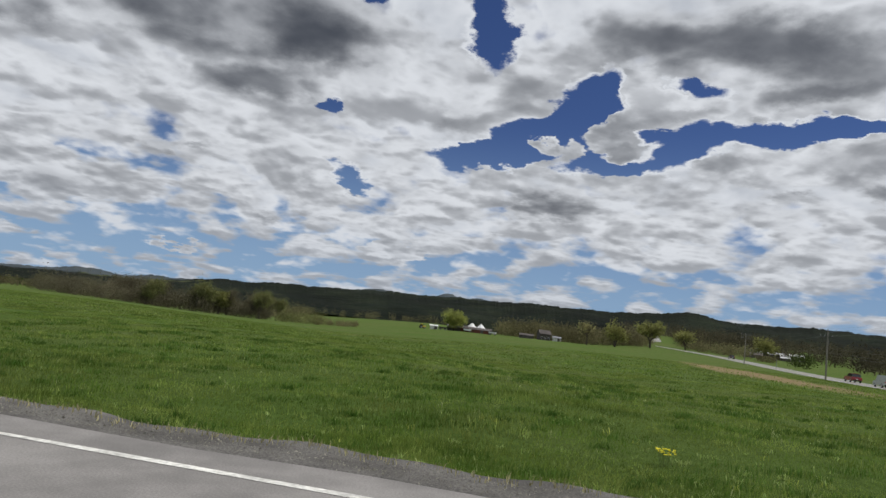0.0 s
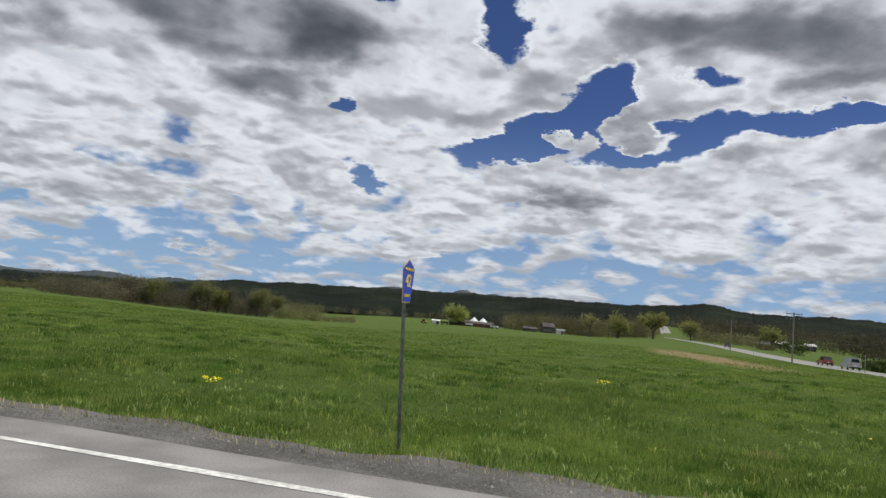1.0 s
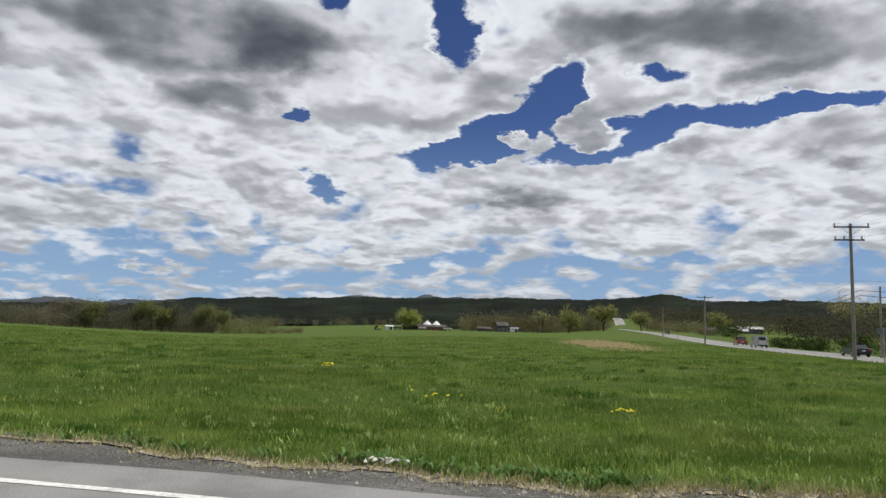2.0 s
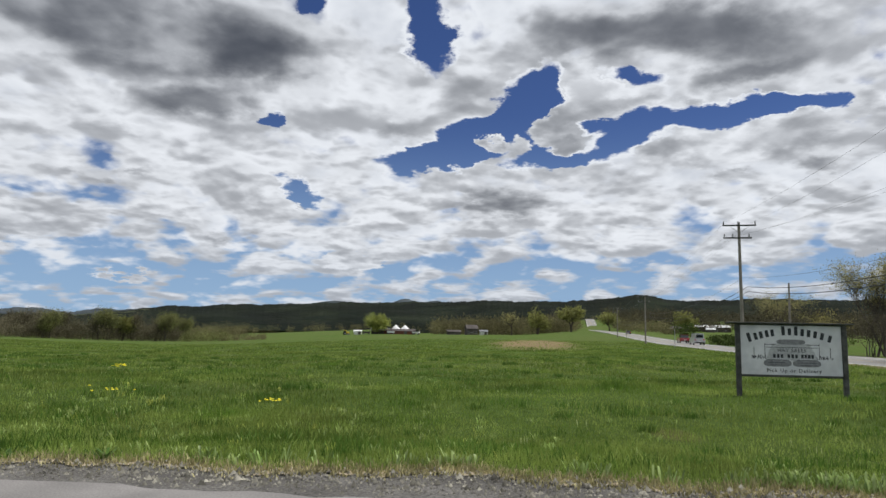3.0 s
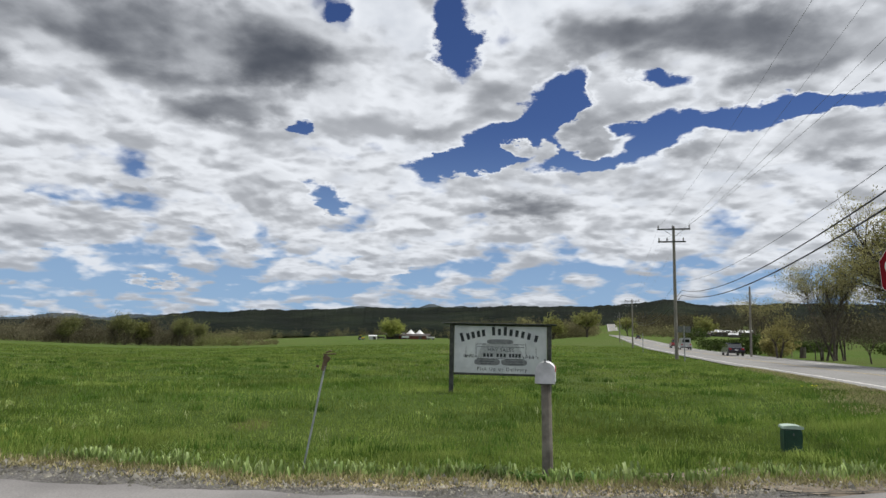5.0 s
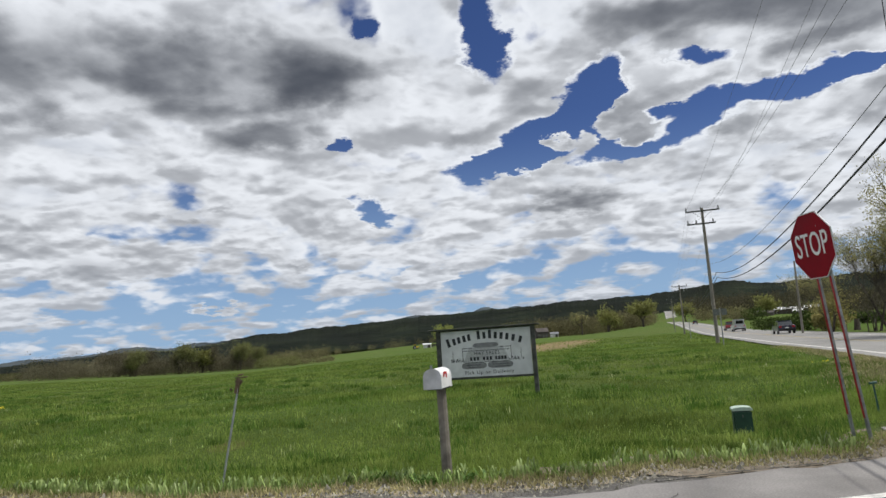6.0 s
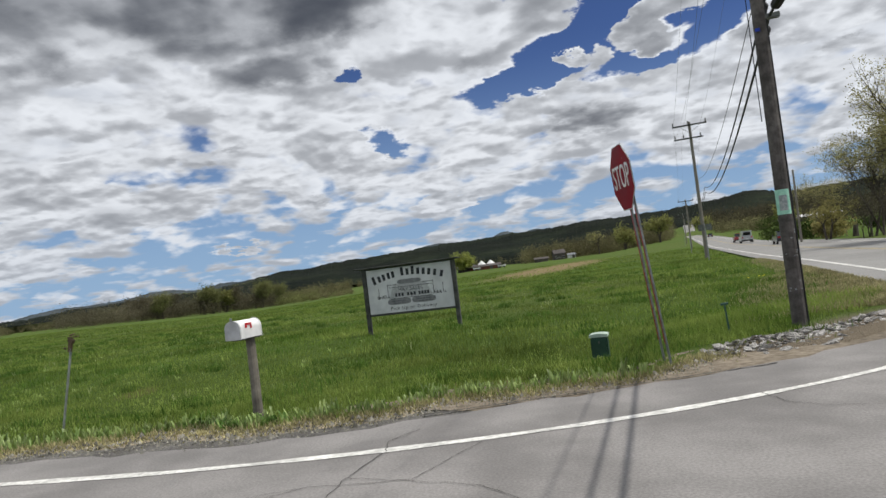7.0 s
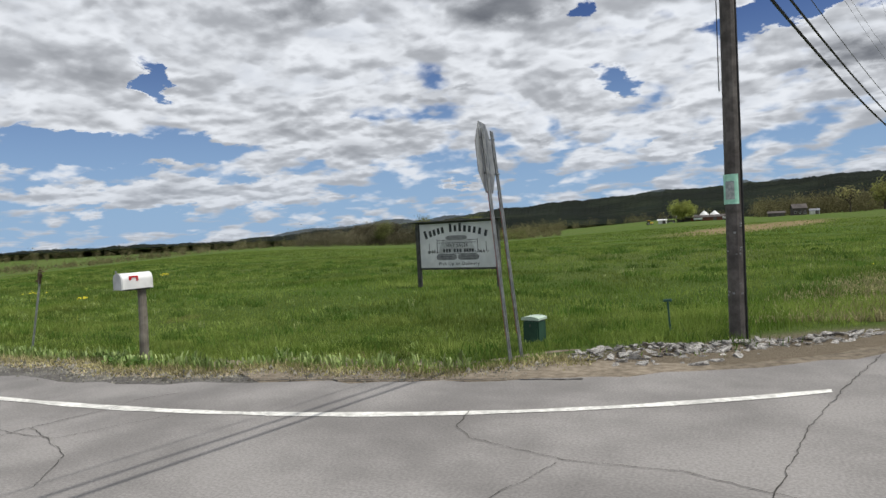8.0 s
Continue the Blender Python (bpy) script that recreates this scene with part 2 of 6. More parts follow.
def ground_material():
    """Meadow soil and turf: greens at three scales, dry strips and a bare strip of tilled soil."""
    m = bpy.data.materials.new("meadow_ground")
    m.use_nodes = True
    m.node_tree.nodes.clear()
    g = Graph(m.node_tree)
    at = g.node("ShaderNodeNewGeometry").outputs["Position"]
    fine = g.smooth(g.noise(at, 5.0, 8.0, 0.7), 0.3, 0.7)
    mid = g.smooth(g.noise(at, 0.35, 6.0, 0.65), 0.32, 0.68)
    wide = g.smooth(g.noise(at, 0.03, 5.0, 0.6), 0.35, 0.65)
    colour = g.mix(fine, (0.040, 0.072, 0.014), (0.086, 0.140, 0.030))
    colour = g.mix(g.math("MULTIPLY", mid, 0.6), colour, (0.088, 0.142, 0.030))
    colour = g.mix(g.math("MULTIPLY", wide, 0.68), colour, (0.100, 0.118, 0.040))
    px, py, _ = g.split(at)
    wob = g.math("MULTIPLY_ADD", g.noise(at, 0.06, 4.0, 0.6), 1.0, -0.5)
    for cx, cy, rx, ry, turn, amount, tone in ((41, 95, 6.4, 44, -11, 0.9, (0.23, 0.175, 0.10)), (-22, 118, 3, 16, 64, 0.6, (0.24, 0.20, 0.10)),
                                               (27.0, 6.0, 0.45, 0.6, 0, 0.35, (0.17, 0.12, 0.06)), (13.4, 8.9, 0.35, 0.3, 0, 0.5, (0.17, 0.12, 0.06)),
                                               (34.3, 2.5, 0.8, 0.5, 0, 0.7, (0.20, 0.16, 0.08)), (39.5, 3.2, 3.4, 1.1, 34, 1.0, (0.19, 0.16, 0.12)),
                                               (42.9, 10.0, 1.0, 8.0, -13.4, 0.6, (0.20, 0.175, 0.09))):
        mp = g.node("ShaderNodeMapping", vector_type="TEXTURE")
        g.put(mp.inputs[0], g.xyz(px, py))
        mp.inputs["Location"].default_value = (cx, cy, 0)
        mp.inputs["Rotation"].default_value = (0, 0, radians(turn))
        mp.inputs["Scale"].default_value = (rx, ry, 1)
        far = g.math("ADD", g.vec("LENGTH", mp.outputs[0]), wob)
        colour = g.mix(g.smooth(far, 0.55, 1.20, amount, 0.0), colour, tone)
    b = g.node("ShaderNodeBsdfPrincipled")
    g.put(b.inputs["Base Color"], colour)
    b.inputs["Roughness"].default_value = 0.95
    b.inputs["Specular IOR Level"].default_value = 0.03
    n = g.node("ShaderNodeBump")
    n.inputs["Strength"].default_value, n.inputs["Distance"].default_value = 0.9, 0.25
    g.put(n.inputs["Height"], g.noise(at, 1.8, 8.0, 0.75))
    g.links.new(n.outputs[0], b.inputs["Normal"])
    g.links.new(b.outputs[0], g.node("ShaderNodeOutputMaterial").inputs[0])
    return m


def glass_material(name, tint):
    m = bpy.data.materials.new(name)
    m.use_nodes = True
    b = m.node_tree.nodes["Principled BSDF"]
    b.inputs["Base Color"].default_value = (*tint, 1)
    b.inputs["Roughness"].default_value = 0.06
    b.inputs["Specular IOR Level"].default_value = 0.7
    return m


M_GROUND = ground_material()
M_ASPHALT = material("worn_asphalt", (0.168, 0.160, 0.155), (0.252, 0.242, 0.235), 46.0, 0.88, bump=0.15, bump_scale=150.0, stain=0.26, stain_scale=0.8, detail=9.0, world_space=True)
M_MAIN = material("sunbleached_asphalt", (0.18, 0.176, 0.17), (0.285, 0.28, 0.27), 30.0, 0.85, bump=0.4, bump_scale=120.0, stain=0.14, stain_scale=0.25, world_space=True)
M_CRACK = material("crack_dirt", (0.035, 0.033, 0.030), (0.075, 0.07, 0.062), 30.0, 0.95, world_space=True)
M_PAINT = material("road_paint", (0.46, 0.455, 0.43), (0.76, 0.755, 0.72), 16.0, 0.7, bump=0.2, bump_scale=140.0, stain=0.25, stain_scale=2.2, world_space=True)
M_YELLOW_PAINT = material("yellow_road_paint", (0.30, 0.25, 0.13), (0.42, 0.34, 0.16), 30.0, 0.7, stain=0.3, stain_scale=1.5, world_space=True)
M_GRAVEL = material("shoulder_gravel", (0.064, 0.062, 0.060), (0.175, 0.168, 0.159), 34.0, 0.95, bump=1.0, bump_scale=45.0, stain=0.30, stain_scale=0.9, world_space=True, detail=8.0, shine=0.05)
M_PEBBLE = material("pebbles", (0.066, 0.064, 0.062), (0.235, 0.226, 0.213), 6.0, 0.9, island=0.55, world_space=True, shine=0.05)
M_DIRT = material("bare_dirt", (0.125, 0.104, 0.080), (0.250, 0.215, 0.168), 9.0, 0.95, bump=0.8, bump_scale=25.0, stain=0.25, stain_scale=0.8, world_space=True, shine=0.05)
M_STRAWSOIL = material("straw_strewn_soil", (0.20, 0.165, 0.115), (0.40, 0.345, 0.25), 22.0, 0.95, bump=0.9, bump_scale=60.0, stain=0.30, stain_scale=1.6, world_space=True, shine=0.05)
M_ROCK = material("quarry_stone", (0.15, 0.145, 0.14), (0.42, 0.405, 0.38), 5.0, 0.85, bump=0.7, bump_scale=20.0, stain=0.35, stain_scale=1.5, vary=0.50)
M_RUBBLE = material("pale_rubble", (0.44, 0.42, 0.39), (0.72, 0.69, 0.65), 8.0, 0.85, bump=0.4, bump_scale=30.0, vary=0.25)
M_GRASS = material("grass_blades", (0.100, 0.182, 0.028), (0.262, 0.328, 0.090), 0.55, 0.6, island=0.20, through_light=0.48, stain=0.38, stain_scale=0.22, world_space=True, shine=0.12)
M_TUSSOCK = material("dark_tussock_blades", (0.060, 0.135, 0.020), (0.130, 0.220, 0.050), 0.9, 0.6, island=0.25, through_light=0.42, stain=0.3, stain_scale=0.4, world_space=True, shine=0.12)
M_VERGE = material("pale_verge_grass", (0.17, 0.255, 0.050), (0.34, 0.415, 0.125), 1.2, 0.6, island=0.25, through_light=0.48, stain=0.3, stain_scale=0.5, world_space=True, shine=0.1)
M_PALEWEED = material("pale_weed_leaves", (0.18, 0.28, 0.065), (0.36, 0.44, 0.17), 6.0, 0.5, island=0.3, through_light=0.35, world_space=True, shine=0.15)
M_LOWWEED = material("low_weed_leaves", (0.060, 0.125, 0.026), (0.130, 0.220, 0.060), 6.0, 0.5, island=0.35, through_light=0.3, world_space=True, shine=0.15)
M_DRY = material("dry_grass", (0.29, 0.265, 0.15), (0.45, 0.41, 0.25), 3.0, 0.85, island=0.35, through_light=0.2, world_space=True, shine=0.05)
M_BROADLEAF = material("broad_leaves", (0.16, 0.25, 0.070), (0.36, 0.44, 0.19), 5.0, 0.42, island=0.4, through_light=0.3, world_space=True, shine=0.25)
M_YELLOW = material("yellow_petals", (0.90, 0.78, 0.02), (0.94, 0.86, 0.06), 20.0, 0.6, island=0.15, through_light=0.2)
M_YELLOWBUD = material("yellow_green_buds", (0.36, 0.42, 0.08), (0.55, 0.57, 0.16), 14.0, 0.6, island=0.3, through_light=0.3, shine=0.1)
M_BLOSSOM = material("pale_seed_heads", (0.34, 0.40, 0.17), (0.55, 0.58, 0.34), 10.0, 0.7, island=0.25, through_light=0.2, shine=0.05)
M_WOOD = material("weathered_post_wood", (0.115, 0.102, 0.085), (0.245, 0.225, 0.19), 7.0, 0.85, bump=0.5, bump_scale=30.0, stain=0.25, stain_scale=1.5)
M_POLE = material("treated_pole_wood", (0.062, 0.055, 0.052), (0.140, 0.128, 0.120), 8.0, 0.85, bump=0.5, bump_scale=24.0, stain=0.35, stain_scale=0.7)
M_POLE_GREY = material("silvered_pole_wood", (0.16, 0.145, 0.125), (0.27, 0.25, 0.22), 8.0, 0.85, bump=0.4, bump_scale=24.0, stain=0.25, stain_scale=0.7)
M_DARKWOOD = material("dark_sign_timber", (0.040, 0.042, 0.040), (0.095, 0.098, 0.09), 9.0, 0.8, bump=0.4, bump_scale=30.0)
M_PANEL = material("painted_sign_panel", (0.54, 0.555, 0.575), (0.67, 0.68, 0.69), 2.2, 0.55, stain=0.12, stain_scale=1.3)
M_INK = material("black_sign_paint", (0.022, 0.024, 0.030), (0.045, 0.048, 0.055), 12.0, 0.6)
M_GREYINK = material("grey_sign_paint", (0.16, 0.165, 0.175), (0.27, 0.275, 0.285), 14.0, 0.6)
M_PALEINK = material("pale_grey_sign_paint", (0.36, 0.37, 0.38), (0.52, 0.53, 0.54), 16.0, 0.6)
M_STEEL = material("galvanised_steel", (0.20, 0.21, 0.22), (0.36, 0.37, 0.375), 14.0, 0.5, metal=0.6, stain=0.2, stain_scale=3.0)
M_ZINC = material("pale_zinc_steel", (0.24, 0.26, 0.265), (0.40, 0.42, 0.42), 14.0, 0.5, metal=0.5, stain=0.2, stain_scale=3.0)
M_RUST = material("rusted_bracket", (0.075, 0.052, 0.032), (0.17, 0.125, 0.08), 18.0, 0.8, metal=0.2, bump=0.4, bump_scale=40.0)
M_DARKSTEEL = material("weathered_green_steel", (0.10, 0.11, 0.105), (0.19, 0.20, 0.19), 12.0, 0.5, metal=0.5, stain=0.25, stain_scale=4.0)
M_RED = material("red_sign_face", (0.20, 0.004, 0.012), (0.26, 0.006, 0.016), 3.0, 0.55, stain=0.08, shine=0.1)
M_POSTRED = material("red_post_reflector", (0.25, 0.014, 0.018), (0.33, 0.024, 0.028), 6.0, 0.5, stain=0.2, stain_scale=3.0)
M_WHITE = material("white_sign_sheeting", (0.72, 0.72, 0.72), (0.82, 0.82, 0.81), 8.0, 0.5, stain=0.06)
M_BLUE = material("blue_sign_face", (0.018, 0.045, 0.36), (0.026, 0.062, 0.44), 3.0, 0.45, stain=0.08)
M_SIGNYELLOW = material("yellow_sign_sheeting", (0.78, 0.55, 0.05), (0.85, 0.62, 0.08), 8.0, 0.5, stain=0.06)
M_MAIL = material("white_enamel", (0.66, 0.67, 0.68), (0.82, 0.82, 0.82), 3.0, 0.42, stain=0.12, stain_scale=4.0)
# white enamel darkened to grey: the door's shade is put into its colour
M_MAILDOOR = material("shade_greyed_enamel", (0.40, 0.41, 0.42), (0.52, 0.53, 0.54), 3.0, 0.5, stain=0.15, stain_scale=6.0)
M_FLAG = material("red_flag_paint", (0.48, 0.02, 0.03), (0.58, 0.035, 0.04), 8.0, 0.5)
M_GREENBOX = material("utility_green_plastic", (0.020, 0.058, 0.040), (0.034, 0.080, 0.055), 4.0, 0.5, stain=0.2, stain_scale=5.0)
M_GREENLID = material("faded_green_plastic", (0.34, 0.43, 0.36), (0.45, 0.54, 0.46), 4.0, 0.55, stain=0.2, stain_scale=5.0)
M_STAKE = material("green_marker_paint", (0.030, 0.085, 0.070), (0.05, 0.12, 0.10), 6.0, 0.5)
M_FLYER = material("mint_paper", (0.30, 0.62, 0.48), (0.40, 0.70, 0.56), 10.0, 0.35, stain=0.15, stain_scale=5.0)
M_FLYERGREY = material("grey_printed_paper", (0.22, 0.26, 0.26), (0.42, 0.45, 0.45), 25.0, 0.5)
M_CABLE = material("black_cable_jacket", (0.016, 0.016, 0.017), (0.03, 0.03, 0.032), 20.0, 0.6)
M_WIRE = material("aged_aluminium_wire", (0.11, 0.11, 0.115), (0.18, 0.18, 0.185), 20.0, 0.55, metal=0.3)
M_PORCELAIN = material("grey_insulator", (0.20, 0.20, 0.21), (0.34, 0.34, 0.35), 10.0, 0.35)
M_BARK = material("tree_bark", (0.050, 0.042, 0.034), (0.125, 0.108, 0.09), 6.0, 0.95, bump=0.6, bump_scale=20.0, stain=0.3, stain_scale=1.0, shine=0.05)
M_LEAF_SPRING = material("spring_leaves", (0.25, 0.24, 0.105), (0.43, 0.40, 0.20), 0.6, 0.6, island=0.25, through_light=0.5, stain=0.3, stain_scale=0.3, shine=0.05)
M_LEAF_GOLD = material("gold_young_leaves", (0.21, 0.195, 0.075), (0.32, 0.285, 0.125), 0.6, 0.6, island=0.4, through_light=0.4, stain=0.3, stain_scale=0.3, shine=0.05)
M_LEAF_WILLOW = material("willow_leaves", (0.19, 0.20, 0.068), (0.31, 0.315, 0.125), 0.3, 0.6, island=0.25, through_light=0.42, stain=0.3, stain_scale=0.15, shine=0.05)
M_LEAF_FRESH = material("fresh_yellow_willow_leaves", (0.26, 0.30, 0.075), (0.40, 0.43, 0.15), 0.3, 0.6, island=0.25, through_light=0.45, stain=0.3, stain_scale=0.15, shine=0.05)
# leaf colour lightened to carry the distance haze over the hedgerow
M_LEAF_HEDGE = material("hazy_hedgerow_leaves", (0.145, 0.158, 0.070), (0.24, 0.25, 0.11), 0.2, 0.7, island=0.25, through_light=0.42, stain=0.3, stain_scale=0.1, shine=0.05)
M_LEAF_DARK = material("shrub_leaves", (0.045, 0.070, 0.020), (0.095, 0.130, 0.040), 0.5, 0.7, island=0.4, through_light=0.25, stain=0.3, stain_scale=0.3, shine=0.05)
M_WOODS = material("budding_woods", (0.125, 0.115, 0.070), (0.21, 0.197, 0.11), 0.08, 0.9, island=0.25, through_light=0.42, stain=0.35, stain_scale=0.02, world_space=True, shine=0.05)
M_WOODS_DARK = material("leafless_dark_woods", (0.055, 0.050, 0.037), (0.105, 0.095, 0.068), 0.09, 0.95, island=0.25, through_light=0.3, stain=0.3, stain_scale=0.02, world_space=True, shine=0.05)
M_WOODS_BARE = material("bare_twigs", (0.105, 0.096, 0.070), (0.180, 0.166, 0.120), 0.1, 0.95, island=0.3, through_light=0.4, stain=0.3, stain_scale=0.03, world_space=True, shine=0.05)
# near-black: cloud shade over the ridge is put into the forest colour
M_HILL = material("cloud_shaded_hill_forest", (0.003, 0.006, 0.004), (0.016, 0.021, 0.012), 0.011, 0.95, bump=1.0, bump_scale=0.03, stain=0.55, stain_scale=0.0045, world_space=True, detail=8.0, shine=0.05)
M_HILLFIELD = material("hill_pasture", (0.060, 0.070, 0.028), (0.095, 0.105, 0.045), 0.02, 0.95, stain=0.3, stain_scale=0.006, world_space=True, shine=0.05)
# distance haze put into the base colour: bluer and paler than the near ridge
M_FARHILL = material("haze_tinted_far_forest", (0.040, 0.052, 0.060), (0.070, 0.083, 0.090), 0.01, 0.95, stain=0.25, stain_scale=0.003, world_space=True, shine=0.05)
M_BARNRED = material("barn_boards", (0.085, 0.030, 0.024), (0.15, 0.055, 0.04), 1.5, 0.85, stain=0.3, stain_scale=0.2)
M_BARNDARK = material("old_grey_boards", (0.060, 0.052, 0.050), (0.12, 0.105, 0.10), 1.5, 0.85, stain=0.3, stain_scale=0.2)
M_ROOFWHITE = material("white_metal_roof", (0.66, 0.67, 0.68), (0.80, 0.80, 0.80), 0.8, 0.45, stain=0.12, stain_scale=0.2)
M_ROOFGREY = material("grey_shingles", (0.14, 0.145, 0.16), (0.24, 0.25, 0.27), 1.2, 0.8, stain=0.2, stain_scale=0.3)
M_SIDING = material("white_siding", (0.58, 0.58, 0.57), (0.74, 0.74, 0.72), 1.0, 0.7, stain=0.15, stain_scale=0.4)
M_TYRE = material("tyre_rubber", (0.016, 0.016, 0.016), (0.035, 0.035, 0.034), 12.0, 0.85)
M_RIM = material("alloy_rim", (0.34, 0.35, 0.36), (0.5, 0.5, 0.51), 8.0, 0.35, metal=0.7)
M_GLASS = glass_material("car_glass", (0.015, 0.018, 0.020))
M_HOUSEGLASS = glass_material("window_glass", (0.03, 0.035, 0.045))
M_TAIL = material("tail_lamp", (0.34, 0.012, 0.014), (0.45, 0.02, 0.02), 10.0, 0.3)
M_LAMP = material("lamp_lens", (0.62, 0.63, 0.62), (0.75, 0.75, 0.73), 10.0, 0.2)


def car_paint(name, colour):
    m = material(name, tuple(c * 0.9 for c in colour), colour, 3.0, 0.32, stain=0.1, stain_scale=2.0)
    for n in m.node_tree.nodes:
        if n.type == "BSDF_PRINCIPLED":
            n.inputs["Coat Weight"].default_value, n.inputs["Coat Roughness"].default_value = 0.8, 0.08
    return m


# ---- mesh helpers ----
def mesh_object(name, bm, mat):
    me = bpy.data.meshes.new(name)
    bm.normal_update()
    bm.to_mesh(me)
    bm.free()
    me.materials.append(mat)
    return new(name, me)


def part(name, bm, mat, parent, label=""):
    ob = mesh_object(name, bm, mat)
    ob.parent = parent
    return tagged(ob, label)


def raw_object(name, verts, faces_flat, sides, mat, smooth=False):
    """A mesh from arrays: verts (n, 3) and faces of one side count."""
    me = bpy.data.meshes.new(name)
    n = len(faces_flat) // sides
    me.vertices.add(len(verts))
    me.vertices.foreach_set("co", np.asarray(verts, np.float32).ravel())
    me.loops.add(len(faces_flat))
    me.loops.foreach_set("vertex_index", np.asarray(faces_flat, np.int32))
    me.polygons.add(n)
    me.polygons.foreach_set("loop_start", np.arange(0, n * sides, sides, dtype=np.int32))
    if smooth:
        me.polygons.foreach_set("use_smooth", np.ones(n, bool))
    me.materials.append(mat)
    me.update(calc_edges=True)
    return new(name, me)


def empty(name, at=(0, 0, 0), turn=0.0):
    ob = new(name)
    ob.matrix_world = pose(*at, 0, 0, turn)
    return ob


def box(bm, lo, hi, m=None):
    """A box between two corners, in bm; returns its vertices."""
    vs = [bm.verts.new((x, y, z)) for x in (lo[0], hi[0]) for y in (lo[1], hi[1]) for z in (lo[2], hi[2])]
    for f in ((0, 1, 3, 2), (4, 6, 7, 5), (0, 4, 5, 1), (2, 3, 7, 6), (0, 2, 6, 4), (1, 5, 7, 3)):
        bm.faces.new([vs[i] for i in f])
    if m is not None:
        bmesh.ops.transform(bm, matrix=m, verts=vs)
    return vs


def bevelled(bm, width, segments=1):
    bmesh.ops.bevel(bm, geom=bm.edges[:], offset=width, segments=segments, affect="EDGES", clamp_overlap=True)
    return bm


def tube(bm, points, radii, sides=8, cap=True):
    """A round bar through points, with a radius at each."""
    rings = []
    pts = [Vector(p) for p in points]
    for i, p in enumerate(pts):
        d = (pts[min(i + 1, len(pts) - 1)] - pts[max(i - 1, 0)]).normalized()
        a = d.orthogonal().normalized() if abs(d.z) > 0.9 else d.cross(Vector((0, 0, 1))).normalized()
        b = d.cross(a)
        r = radii[i] if isinstance(radii, (list, tuple)) else radii
        rings.append([bm.verts.new(p + (a * math.cos(6.28319 * k / sides) + b * math.sin(6.28319 * k / sides)) * r) for k in range(sides)])
    for r0, r1 in zip(rings, rings[1:]):
        for k in range(sides):
            bm.faces.new((r0[k], r0[(k + 1) % sides], r1[(k + 1) % sides], r1[k]))
    if cap:
        bm.faces.new(rings[0][::-1])
        bm.faces.new(rings[-1])
    return bm


def prism(bm, outline, depth, m=None):
    """An outline in the x z plane, given thickness along y (from 0 to depth)."""
    front = [bm.verts.new((x, 0, z)) for x, z in outline]
    back = [bm.verts.new((x, depth, z)) for x, z in outline]
    bm.faces.new(front)
    bm.faces.new(back[::-1])
    n = len(outline)
    for i in range(n):
        bm.faces.new((front[(i + 1) % n], front[i], back[i], back[(i + 1) % n]))
    bmesh.ops.recalc_face_normals(bm, faces=bm.faces[:])
    if m is not None:
        bmesh.ops.transform(bm, matrix=m, verts=front + back)
    return bm


def lettering(words, size, mat, parent, m, spacing=1.0, extrude=0.003, name="lettering"):
    c = bpy.data.curves.new(name, "FONT")
    c.body, c.size, c.align_x, c.align_y, c.extrude, c.space_character = words, size, "CENTER", "CENTER", extrude, spacing
    c.materials.append(mat)
    ob = new(name, c)
    ob.parent = parent
    ob.matrix_local = m
    return ob


# ---- the lie of the land ----
def ease(v, lo, hi):
    t = np.clip((np.asarray(v, float) - lo) / (hi - lo), 0, 1)
    return t * t * (3 - 2 * t)


def edge_line(x):
    """y of the white edge line of the side road."""
    x = np.asarray(x, float)
    a = 4.03 - 0.188 * np.minimum(x, 16)
    q = np.clip(x - 16, 0, 15.5)
    b = -0.188 * q + 0.00385 * q * q
    c = 0.0116 * np.clip(x - 31.5, 0, 9.5) ** 2.5
    return a + b + c


def asphalt_edge(x):
    return edge_line(x) + 0.8 + 0.45 * ease(x, 32, 35)


def grass_edge(x):
    x = np.asarray(x, float)
    return edge_line(x) + 1.72 + 0.13 * np.sin(x * 1.7) + 0.09 * np.sin(x * 4.1 + 1) + 0.15 * np.sin(x * 0.53 + 2) + 0.5 * ease(x, 35.5, 37) + 0.22 * ease(x, 16.5, 19.5) * ease(-x, -27.5, -24.0)


MAIN_X0, MAIN_SLOPE = 41.8, 0.238
MAIN_LEN = math.hypot(1, MAIN_SLOPE)


def main_off(x, y):
    """Distance to the right of the main road's near edge line."""
    return (np.asarray(x, float) - MAIN_X0 - MAIN_SLOPE * np.asarray(y, float)) / MAIN_LEN


def road_rise(y):
    return -0.12 * ease(y, 20, 45) + 0.0105 * np.maximum(np.asarray(y, float) - 118, 0) + 0.50 * ease(y, 150, 300) + 12.0 * ease(y, 570, 760)


